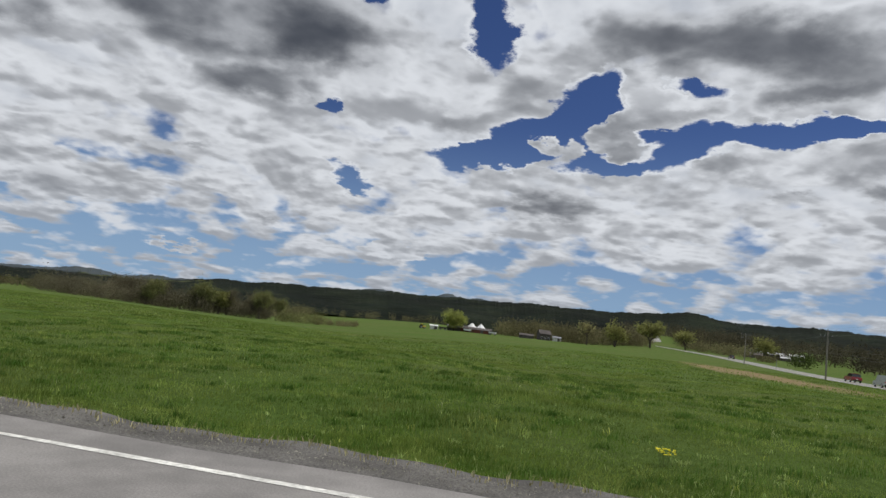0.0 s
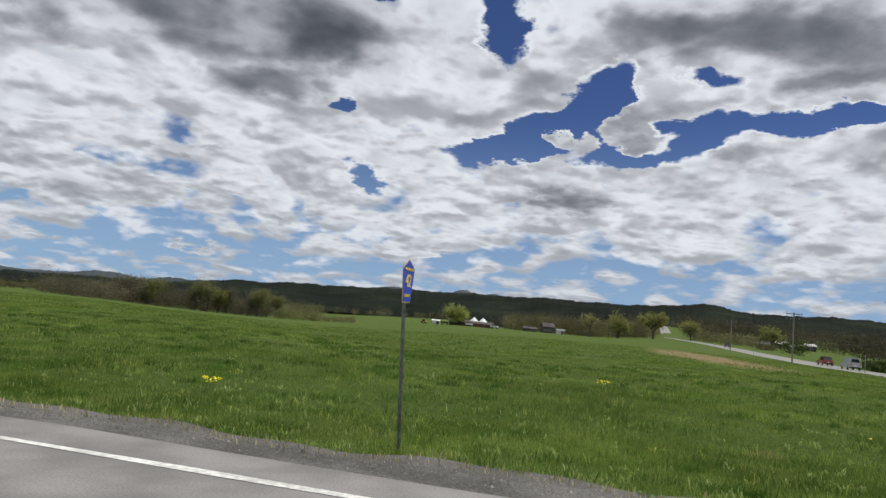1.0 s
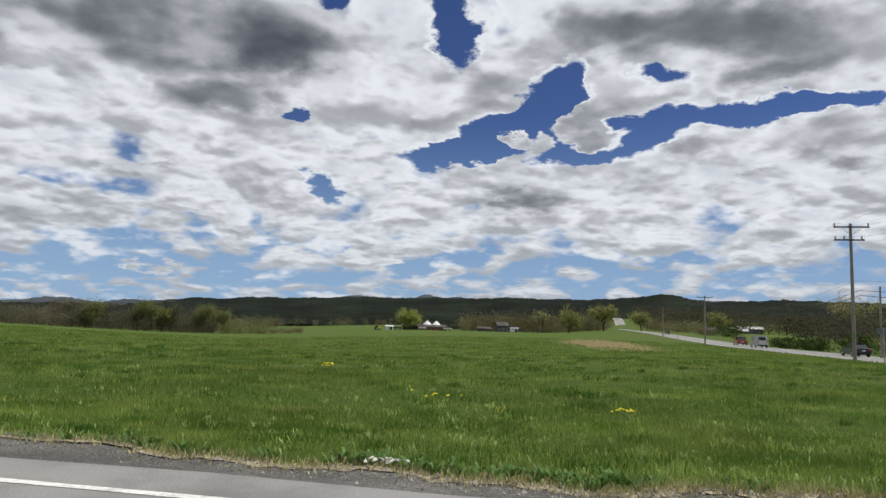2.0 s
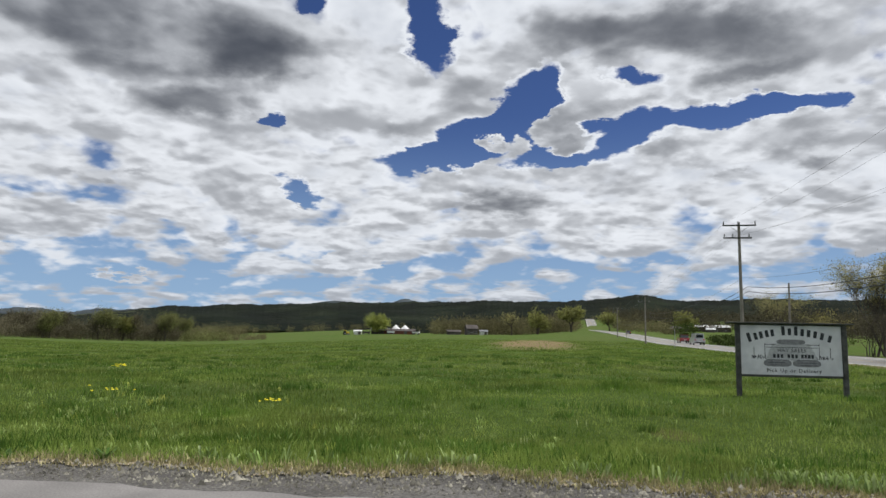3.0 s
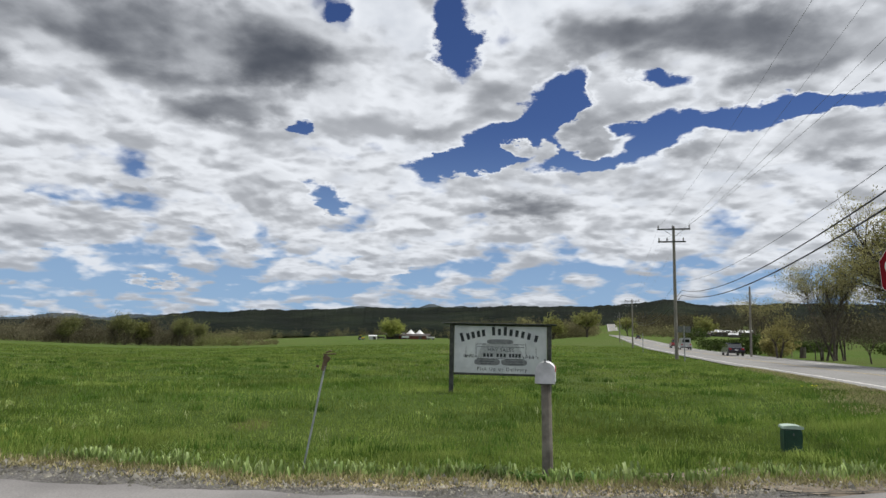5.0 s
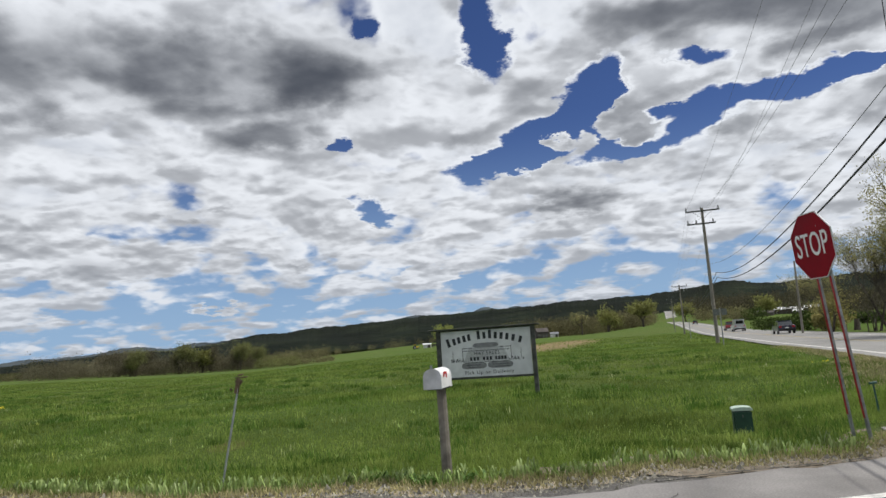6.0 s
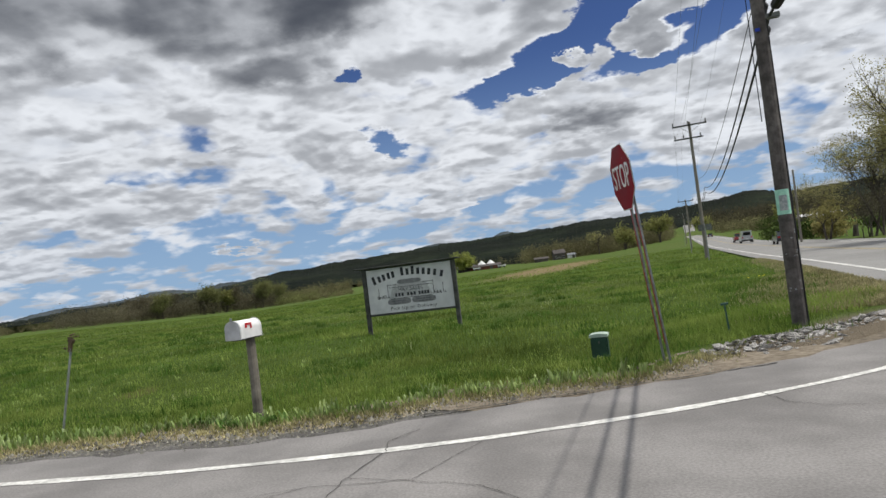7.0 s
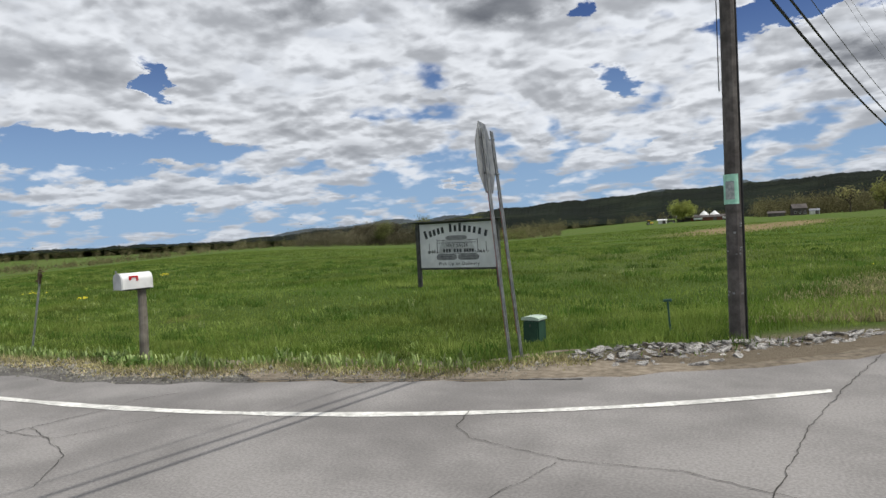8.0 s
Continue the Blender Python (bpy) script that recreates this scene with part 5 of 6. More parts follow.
for offs, zb, z1, z2, radius, mat, sag, label in (
        ((0.17, 0.55, 0.3), 4.78, 5.35, 5.0, 0.024, M_CABLE, 1.0, "thick black telephone cable hung between the poles"),
        ((0.17, 0.55, 0.3), 5.13, 5.75, 5.3, 0.020, M_CABLE, 0.95, "black telephone cable hung between the poles"),
        ((0.17, 0.2, 0.2), 5.58, 6.5, 5.8, 0.008, M_WIRE, 0.8, "thin grey service wire between the poles"),
        ((-0.15, -1.2, -1.0), 7.25, 9.9, 7.8, 0.0045, M_WIRE, 0.5, "thin grey service wire between the poles"),
        ((-0.3, -0.75, -0.7), 7.6, 9.9, 7.8, 0.0045, M_WIRE, 0.5, "thin grey service wire between the poles"),
        ((-0.1, -1.2, -1.2), 11.05, 11.15, 9.0, 0.005, M_WIRE, 0.55, "thin bare power wire on the crossarms"),
        ((1.2, 0.9, 1.2), 11.05, 11.15, 9.0, 0.005, M_WIRE, 0.55, "thin bare power wire on the crossarms")):
    stops = (at_pole(POLE_S, offs[0], zb), at_pole(POLE_B, offs[0], zb), at_pole(POLE_1, offs[1], z1), at_pole(POLE_2, offs[2], z2), at_pole(POLE_3, offs[2], z2 * 0.94))
    for a, b in zip(stops, stops[1:]):
        span("overhead_cable", a, b, sag if (b - a).length < 60 else sag * 1.5, radius, mat, label)

for z0, z1, out, turn in ((4.78, 5.35, 0.5, 1), (5.13, 5.75, 0.42, 1), (4.78, 4.78, 0.6, -1), (5.13, 5.13, 0.5, -1)):
    a = at_pole(POLE_B, 0.17, z0)
    b = at_pole(POLE_1, 0.55, z1) if turn > 0 else at_pole(POLE_S, 0.17, z1)
    way = (b - a).normalized()
    sag_slope = Vector((0, 0, -4.0 / 46))
    p, q = a + (way + sag_slope) * out, a + (way + sag_slope) * (out + 0.72)
    ribs = [p] + [p.lerp(q, 0.08 + 0.84 * k / 16) for k in range(17)] + [q]
    sizes = [0.028] + [0.078 if k % 2 else 0.066 for k in range(17)] + [0.028]
    ob = mesh_object("splice_case", tube(bmesh.new(), [tuple(r) for r in ribs], sizes, 10), M_CABLE)
    tagged(ob, "black cable splice case hung at the pole", "splice case", "cable splice cases")


toward = (at_pole(POLE_1, 0.55, 5.5) - at_pole(POLE_B, 0.17, 4.95)).normalized() + Vector((0, 0, -4.0 / 46))
up, down = at_pole(POLE_B, 0.17, 5.13) + toward * 1.55, at_pole(POLE_B, 0.17, 4.78) + toward * 1.75
loop = [up, up.lerp(down, 0.3) - toward * 0.10 + Vector((0, 0, -0.02)), up.lerp(down, 0.7) - toward * 0.12, down]
tagged(mesh_object("drop_loop", tube(bmesh.new(), [tuple(p) for p in loop], 0.010, 6), M_CABLE), "short black cable loop between two telephone cables", "cable", "overhead cables")


def small_sign(x, y, high, label, turn, plate=True):
    root = empty("road_sign", (x, y, float(land(x, y))), turn)
    part("post", channel(bmesh.new(), (0, 0, -0.3), (0, 0, high), 0.06, 0.03), M_STEEL, root)
    if plate:
        part("crossbar", bevelled(box_bm((-0.020, -0.46, high - 0.32), (-0.006, 0.46, high - 0.27)), 0.002), M_DARKSTEEL, root)
        for side in (-0.27, 0.27):
            part("sign_plate", bevelled(box_bm((-0.030, side - 0.20, high - 0.52), (-0.022, side + 0.20, high - 0.06)), 0.002), M_DARKSTEEL, root, "dark back of a traffic sign")
    return tagged(root, label, "road sign", "small road signs")


small_sign(48.6, 43.5, 2.7, "two small dark traffic signs on a steel post", 75)
small_sign(56.6, 80.0, 2.4, "slim steel marker post beside the main road", 75, False)
small_sign(73.0, 150.0, 2.6, "slim steel marker post beside the main road", 75, False)


# ---- trees ----
def limbs(rng, start, way, length, radius, depth, spread, droop, segs, tips):
    """Grow a limb and its twigs; segs gather (p, q, rp, rq), tips the ends."""
    p, d = Vector(start), Vector(way).normalized()
    steps = 3 if depth > 1 else 2
    for k in range(steps):
        d = (d + Vector((rng.uniform(-1, 1), rng.uniform(-1, 1), rng.uniform(-0.6, 0.8) - droop)) * 0.22).normalized()
        q = p + d * (length / steps)
        r0, r1 = radius * (1 - 0.45 * k / steps), radius * (1 - 0.45 * (k + 1) / steps)
        segs.append((p, q, r0, r1))
        p = q
        if depth > 0 and k > 0 or depth > 1:
            for _ in range(2 if depth > 1 else 1):
                side = Vector((rng.uniform(-1, 1), rng.uniform(-1, 1), rng.uniform(-0.2, 0.7))).normalized()
                limbs(rng, p, d * (1 - spread) + side * spread, length * rng.uniform(0.5, 0.75), r1 * 0.62, depth - 1, spread, droop, segs, tips)
    tips.append(p)
    if depth > 0:
        limbs(rng, p, d, length * 0.65, radius * 0.5, depth - 1, spread, droop, segs, tips)


def bark_mesh(segs, sides=5):
    v, f = [], []
    for p, q, r0, r1 in segs:
        d = (q - p).normalized()
        a = d.orthogonal().normalized()
        b = d.cross(a)
        k = len(v)
        for c, r in ((p, r0), (q, r1)):
            v += [tuple(c + (a * math.cos(6.28319 * i / sides) + b * math.sin(6.28319 * i / sides)) * r) for i in range(sides)]
        for i in range(sides):
            f += [k + i, k + (i + 1) % sides, k + sides + (i + 1) % sides, k + sides + i]
    return np.array(v), f


def leaf_quads(rng, centres, size):
    """One small folded leaf spray, as a quad, at each centre."""
    n = len(centres)
    a = rng.normal(0, 1, (n, 3))
    a /= np.linalg.norm(a, axis=1)[:, None]
    b = np.cross(a, rng.normal(0, 1, (n, 3)))
    b /= np.linalg.norm(b, axis=1)[:, None] + 1e-9
    s = (size * rng.uniform(0.5, 1.4, n))[:, None]
    v = np.stack([centres - a * s, centres - b * s * 0.55, centres + a * s, centres + b * s * 0.55], 1)
    return v.reshape(-1, 3), np.arange(4 * n)


def tree(name, at, high, seed, leaf_mat, leaves, leaf_size, label, depth=3, trunk=0.28, fork=0.25, stems=1, spread=0.55, droop=0.0, scatter=0.5, reach=1.0, group="trees", skirt=0.12):
    """A tree: forking limbs and a crown of many small leaf sprays round the twig ends."""
    rng_p, rng_n = random.Random(seed), np.random.default_rng(seed)
    z = float(land(at[0], at[1]))
    root = empty(name, (at[0], at[1], z))
    segs, tips = [], []
    for k in range(stems):
        foot = Vector((rng_p.uniform(-0.5, 0.5), rng_p.uniform(-0.5, 0.5), -0.3)) if stems > 1 else Vector((0, 0, -0.3))
        up = Vector((rng_p.uniform(-0.25, 0.25), rng_p.uniform(-0.25, 0.25), 1))
        top = foot + up * high * fork
        segs.append((foot, top, trunk * 1.2, trunk))
        for j in range(5 if stems == 1 else 2):
            a = 6.283 * (j / 5 + rng_p.random() * 0.15)
            way = Vector((math.cos(a) * spread * reach, math.sin(a) * spread * reach, rng_p.uniform(0.55, 1.1)))
            limbs(rng_p, top, way, high * 0.30, trunk * 0.55, depth, spread * 0.8, droop, segs, tips)
    peak = max(t.z for t in tips)
    squash = high / peak
    segs = [(Vector((p.x, p.y, p.z * squash)), Vector((q.x, q.y, q.z * squash)), a, b) for p, q, a, b in segs]
    v, f = bark_mesh(segs)
    bark = raw_object("trunk", v, f, 4, M_BARK)
    bark.parent = root
    ends = np.array([(t.x, t.y, t.z * squash) for t in tips])
    pick = ends[rng_n.integers(0, len(ends), leaves)]
    pick = pick + rng_n.normal(0, scatter, pick.shape) * np.array([1, 1, 0.8])
    pick = pick[pick[:, 2] > high * skirt]
    v, f = leaf_quads(rng_n, pick, np.full(len(pick), leaf_size))
    crown = raw_object("crown", v, f, 4, leaf_mat)
    crown.parent = root
    return tagged(root, label, "tree", group)


tree("roadside_tree", (64.2, 38.0), 13.5, 21, M_LEAF_SPRING, 56000, 0.066, "large spreading tree with sparse young spring leaves", 4, 0.36, 0.16, 1, 0.75, 0.05, 0.20, 1.15)
tree("roadside_tree", (66.7, 56.2), 11.0, 22, M_LEAF_SPRING, 12000, 0.065, "slender multi-stemmed tree with few opening leaves", 4, 0.10, 0.30, 3, 0.38, -0.05, 0.22, 1.0)
tree("roadside_tree", (68.6, 57.6), 7.5, 26, M_WOODS_BARE, 1200, 0.06, "twiggy brown multi-stemmed tree with bare shoots", 2, 0.08, 0.22, 4, 0.45, -0.05, 0.5, 1.0)
tree("roadside_tree", (65.6, 55.6), 4.5, 27, M_WOODS_BARE, 1000, 0.05, "twiggy brown multi-stemmed tree with bare shoots", 2, 0.05, 0.18, 4, 0.5, 0.0, 0.4, 1.0)
tree("small_gold_tree", (65.4, 63.0), 4.4, 23, M_LEAF_GOLD, 2500, 0.085, "small spreading tree with golden young leaves", 2, 0.11, 0.36, 2, 1.0, 0.10, 0.34, 1.6, skirt=0.42)
tree("roadside_tree", (78.2, 93.0), 9.4, 24, M_LEAF_SPRING, 4500, 0.075, "nearly bare spreading tree beyond the road", 4, 0.14, 0.40, 2, 0.7, 0.0, 0.24, 1.2, skirt=0.4)
tree("sapling", (66.4, 49.4), 2.6, 25, M_LEAF_DARK, 160, 0.06, "thin leafless sapling by the field", 2, 0.07, 0.3, 1, 0.5, 0.0, 0.2)
tree("willow", (1.8, 394.0), 11.5, 28, M_LEAF_FRESH, 5200, 0.42, "round yellow-green willow beside the farm", 2, 0.5, 0.2, 1, 0.9, 0.2, 1.2, 1.5)
tree("willow", (100.5, 408.0), 17.0, 29, M_LEAF_WILLOW, 1900, 0.62, "broad yellow-green willow at the field edge", 3, 0.5, 0.18, 2, 0.8, 0.15, 1.1, 1.4)
tree("willow", (121.0, 404.0), 17.0, 30, M_LEAF_WILLOW, 1900, 0.62, "broad yellow-green willow at the field edge", 3, 0.5, 0.18, 2, 0.8, 0.15, 1.1, 1.4)
tree("willow", (160.0, 454.0), 14.0, 31, M_LEAF_WILLOW, 1200, 0.60, "grey-green tree standing beside the road", 3, 0.45, 0.2, 1, 0.7, 0.1, 1.1, 1.2)
tree("willow", (213.5, 455.0), 14.0, 33, M_LEAF_WILLOW, 2000, 0.65, "round yellow-green tree near the barns", 2, 0.45, 0.2, 1, 0.9, 0.15, 1.3, 1.5)
tree("field_tree", (-106.0, 296.0), 9.5, 34, M_LEAF_WILLOW, 1500, 0.55, "fresh green tree in the hedgerow", 2, 0.3, 0.3, 2, 0.6, 0.0, 1.2, 1.0)
tree("field_tree", (86.0, 420.0), 15.0, 35, M_LEAF_SPRING, 350, 0.55, "almost bare tall tree behind the field", 3, 0.4, 0.3, 1, 0.5, 0.0, 1.0, 1.0)

rp = random.Random(77)
for k in range(24):
    az, dist = rp.uniform(-31.5, -18.5), rp.uniform(315, 345)
    x, y = 25 + dist * math.sin(radians(az)), -5 + dist * math.cos(radians(az))
    tall = rp.uniform(8.0, 12.5) + 2.5 * (k % 6 == 0)
    green = rp.random() < 0.35
    tree("field_tree", (x, y), tall, 100 + k, M_LEAF_HEDGE if green else M_WOODS_BARE, rp.randint(1700, 2300), 0.27,
         "hedgerow tree in fresh green leaf" if green else "bare brown hedgerow tree", 3, 0.09, 0.22, rp.choice((2, 3)), 0.40, -0.05, 1.0, 0.85, "hedgerow trees")


def shrub(at, wide, high, seed, mat, label, count=1400, size=0.12):
    rg = np.random.default_rng(seed)
    z = float(land(at[0], at[1]))
    root = empty("shrub", (at[0], at[1], z))
    segs, tips = [], []
    rng_p = random.Random(seed)
    for k in range(7):
        a = rng_p.uniform(0, 6.283)
        limbs(rng_p, (math.cos(a) * wide * 0.2, math.sin(a) * wide * 0.2, -0.1), (math.cos(a) * 0.7, math.sin(a) * 0.7, 1), high * 0.5, 0.035, 1, 0.6, 0.0, segs, tips)
    v, f = bark_mesh(segs, 4)
    b = raw_object("stems", v, f, 4, M_BARK)
    b.parent = root
    tagged(b, kind="stuff")
    u = rg.normal(0, 1, (count, 3))
    u /= np.linalg.norm(u, axis=1)[:, None]
    lump = 1 + 0.25 * np.sin(u[:, :1] * 5 + seed) + 0.2 * np.cos(u[:, 1:2] * 6 + u[:, 2:] * 4)
    c = u * rg.uniform(0.55, 1.0, (count, 1)) * lump * np.array([wide / 2, wide / 2, high * 0.52]) + np.array([0, 0, high * 0.5])
    v, f = leaf_quads(rg, c[c[:, 2] > 0], np.full((c[:, 2] > 0).sum(), size))
    crown = raw_object("crown", v, f, 4, mat)
    crown.parent = root
    return tagged(root, label, "shrub", "roadside shrubs")


for k, (x, y, wd, hi, mat, lab) in enumerate(((82, 119, 6.0, 2.0, M_LEAF_DARK, "dense dark green roadside shrub"), (76.5, 101, 5.5, 1.9, M_LEAF_DARK, "dense dark green roadside shrub"),
                                              (71.5, 82, 4.5, 2.5, M_LEAF_DARK, "dense dark green roadside shrub"), (69.5, 71, 4.5, 2.6, M_LEAF_GOLD, "brownish shrub beside the short pole"),
                                              (92, 104, 7, 1.7, M_LEAF_DARK, "dense dark green roadside shrub"), (98, 90, 8, 1.6, M_LEAF_DARK, "dense dark green roadside shrub"),
                                              (142.0, 300.0, 9, 3.0, M_WOODS, "brown budding thicket by the road"),
                                              (122.0, 232.0, 9, 5, M_LEAF_DARK, "dense dark green roadside shrub"))):
    shrub((x, y), wd, hi, 200 + k, mat, lab, 1500, 0.10 + wd * 0.018)


def woods(name, seed, count, az0, az1, d0, d1, high, mat, label, sprays=120, size=0.046):
    """A belt of many small trees, too far off to tell apart: stems and leaf sprays in one mesh."""
    rg = np.random.default_rng(seed)
    az, d = np.radians(rg.uniform(az0, az1, count)), rg.uniform(d0, d1, count)
    x, y = 25 + d * np.sin(az), -5 + d * np.cos(az)
    keep = (main_off(x, y) < -12) | (main_off(x, y) > 22)
    x, y = x[keep], y[keep]
    n = len(x)
    z, h = land(x, y), high * rg.uniform(0.55, 1.15, n)
    base = np.stack([x, y, z], -1)
    u = rg.normal(0, 1, (n, sprays, 3)) * np.array([0.22, 0.22, 0.24])
    c = base[:, None] + (u + np.array([0, 0, 0.48])) * h[:, None, None]
    c = c.reshape(-1, 3)
    v, f = leaf_quads(rg, c, np.repeat(h * size, sprays))
    s = h[:, None] * 0.010
    ones = np.ones((n, 1))
    st = np.stack([base + np.hstack([-s, 0 * s, -ones]), base + np.hstack([s, 0 * s, -ones]), base + np.hstack([s * 0.4, 0 * s, h[:, None] * 0.7]), base + np.hstack([-s * 0.4, 0 * s, h[:, None] * 0.7])], 1).reshape(-1, 3)
    st2 = np.stack([base + np.hstack([0 * s, -s, -ones]), base + np.hstack([0 * s, s, -ones]), base + np.hstack([0 * s, s * 0.4, h[:, None] * 0.7]), base + np.hstack([0 * s, -s * 0.4, h[:, None] * 0.7])], 1).reshape(-1, 3)
    v = np.concatenate([v, st, st2])
    ob = raw_object(name, v, np.arange(len(v)), 4, mat)
    return tagged(ob, label, "woods", kind="stuff")


woods("far_woods", 1, 520, -34, -14, 600, 900, 13, M_WOODS, "belt of brown budding woods behind the fields")
woods("far_woods", 8, 750, 3, 42, 600, 900, 15, M_WOODS_DARK, "belt of brown budding woods behind the fields")
woods("far_woods", 2, 420, 1.5, 17, 480, 580, 13, M_WOODS, "belt of olive budding woods behind the farm")
woods("far_woods", 3, 260, 27, 46, 300, 560, 12, M_WOODS_DARK, "brown budding woods beyond the main road", 60, 0.065)
woods("far_woods", 11, 260, 11.8, 19.5, 560, 740, 10, M_WOODS, "brown budding woods where the road climbs")
woods("far_woods", 9, 60, 16.5, 21, 420, 560, 9, M_WOODS, "brown budding woods beyond the main road", 60, 0.065)
woods("far_woods", 4, 190, 27, 54, 150, 300, 6.5, M_WOODS_DARK, "bare brown woods beyond the main road", 150, 0.036)
woods("far_woods", 5, 420, -66, -30, 500, 640, 5.5, M_WOODS, "dark low tree line at the meadow's end", 60, 0.08)
woods("far_woods", 10, 330, -36, -19.2, 322, 356, 8.5, M_WOODS_BARE, "belt of bare brown trees at the meadow's end", 210, 0.030)
woods("far_hedge", 6, 46, -19.2, -15.6, 285, 310, 4.6, M_LEAF_HEDGE, "brushy olive hedge at the meadow's end", 200, 0.05)
woods("far_hedge", 16, 70, -16.4, -12.8, 285, 312, 3.0, M_WOODS, "brushy low hedge at the meadow's end", 160, 0.05)
woods("far_woods", 7, 520, -60, 40, 900, 1500, 14, M_WOODS, "dark woods at the foot of the hills")


# ---- hills ----
def ridge(name, mat, r0, r1, r2, level, rough, label, seed, fields=()):
    """A long wooded ridge round the far side of the valley."""
    rg = np.random.default_rng(seed)
    az = np.arange(-100, 100.01, 0.12)
    el = level(az)
    for k, amp in ((0.9, 0.05), (2.3, 0.035), (6.1, 0.02), (17.0, 0.014)):
        el = el + rough * amp * np.sin(az * k + seed * 1.7 + 1.3 * np.sin(az * k * 0.37))
    el = el + rough * 0.018 * rg.normal(0, 1, len(az))
    crest = 1.4 + r1 * np.tan(np.radians(el))
    t = np.concatenate([np.linspace(0, 1, 24), [1.4]])
    rad = np.where(t <= 1, r0 + (r1 - r0) * t, r2)
    rise = np.where(t <= 1, np.minimum(t, 1) ** 0.75, 0.75)
    R, A = np.meshgrid(rad, np.radians(az), indexing="ij")
    Z = rise[:, None] * crest[None] - 3 * (1 - rise[:, None])
    Z = Z + (rise[:, None] * (1 - rise[:, None])) * crest[None] * 0.25 * np.sin(A * 23 + R * 0.006)
    v = np.stack([25 + R * np.sin(A), -5 + R * np.cos(A), Z], -1)
    n, m = R.shape
    idx = np.arange(n * m).reshape(n, m)
    f = np.stack([idx[:-1, :-1], idx[:-1, 1:], idx[1:, 1:], idx[1:, :-1]], -1).reshape(-1)[::-1]
    ob = raw_object(name, v.reshape(-1, 3), f, 4, mat, True)
    if fields:
        # open fields between the woods
        ob.data.materials.append(M_HILLFIELD)
        ti, ai = np.meshgrid((t[:-1] + t[1:]) / 2, (az[:-1] + az[1:]) / 2, indexing="ij")
        mask = np.zeros(ti.shape, bool)
        for ca, ct, ra, rt in fields:
            mask |= ((ai - ca) / ra) ** 2 + ((ti - ct) / rt) ** 2 + 0.3 * np.sin(ai * 5.3) < 1
        ob.data.polygons.foreach_set("material_index", mask.reshape(-1)[::-1].astype(np.int32))
    return tagged(ob, label, "hills", kind="structure")


def hump(az, centre, width, rise):
    return rise * np.exp(-((az - centre) / width) ** 2)


def near_level(az):
    level = 2.72 / (1 + np.exp(-(az + 22) / 11.0)) + 0.20 * ease(az, -27, -20) + 0.10 * ease(az, 0, 12) + hump(az, 18.6, 2.3, 0.50) + hump(az, 29, 5, 0.12) - hump(az, -26, 3.5, 0.25) - 0.12 - 0.45 * ease(-az, 32, 52)
    return np.maximum(level, 0.0)


def far_level(az):
    return near_level(az) - 0.15 + hump(az, -0.8, 0.9, 0.40) + hump(az, 1.8, 1.0, 0.26) + hump(az, 6.6, 1.4, 0.25) + hump(az, -7, 1.3, 0.30) + hump(az, -29.3, 2.4, 0.55) + hump(az, -25, 2.0, 0.48) + hump(az, -36.5, 4.5, 0.42) + hump(az, 23, 3, 0.1)


ridge("hill", M_HILL, 1250, 2300, 2900, near_level, 1.0, "long low ridge of wooded hills, coloured dark for cloud shade", 1, ((-27.5, 0.86, 2.8, 0.10), (-23.0, 0.80, 1.6, 0.05)))
ridge("hill", M_FARHILL, 3000, 4000, 4400, far_level, 0.8, "grey-green hills far behind, haze put into their pale colour", 2)


# ---- farms ----
def gable(root, name, lo, hi, wall_mat, roof_mat, rise, over=0.4):
    """A shed or house: walls with a gable, and two roof slopes; the ridge runs along x."""
    (x0, y0), (x1, y1), z = lo, hi[:2], hi[2]
    ym = (y0 + y1) / 2
    bm = bmesh.new()
    prism(bm, [(y0, -0.8), (y1, -0.8), (y1, z), (ym, z + rise), (y0, z)], x1 - x0, Matrix.Translation((x0, 0, 0)) @ Matrix(((0, 1, 0, 0), (1, 0, 0, 0), (0, 0, 1, 0), (0, 0, 0, 1))))
    part("wall", bm, wall_mat, root)
    for s0, s1 in ((y0, ym), (y1, ym)):
        sl = bmesh.new()
        out = over * (1 if s0 > s1 else -1)
        drop = over * rise / abs(ym - y0)
        a = [(x0 - over, s0 + out, z - drop + 0.05), (x1 + over, s0 + out, z - drop + 0.05), (x1 + over, s1, z + rise + 0.05), (x0 - over, s1, z + rise + 0.05)]
        low = [sl.verts.new(p) for p in a]
        high = [sl.verts.new((p[0], p[1], p[2] + 0.15)) for p in a]
        sl.faces.new(low)
        sl.faces.new(high[::-1])
        for i in range(4):
            sl.faces.new((low[(i + 1) % 4], low[i], high[i], high[(i + 1) % 4]))
        bmesh.ops.recalc_face_normals(sl, faces=sl.faces[:])
        part("roof", sl, roof_mat, root)


def window_on(root, x, y, z, wd, ht):
    frame_ob = part("window", bevelled(box_bm((x - wd / 2 - 0.1, y - 0.06, z - 0.1), (x + wd / 2 + 0.1, y - 0.01, z + ht + 0.1)), 0.01), M_SIDING, root)
    part("pane", box_bm((x - wd / 2, y - 0.09, z), (x + wd / 2, y - 0.065, z + ht)), M_HOUSEGLASS, frame_ob)


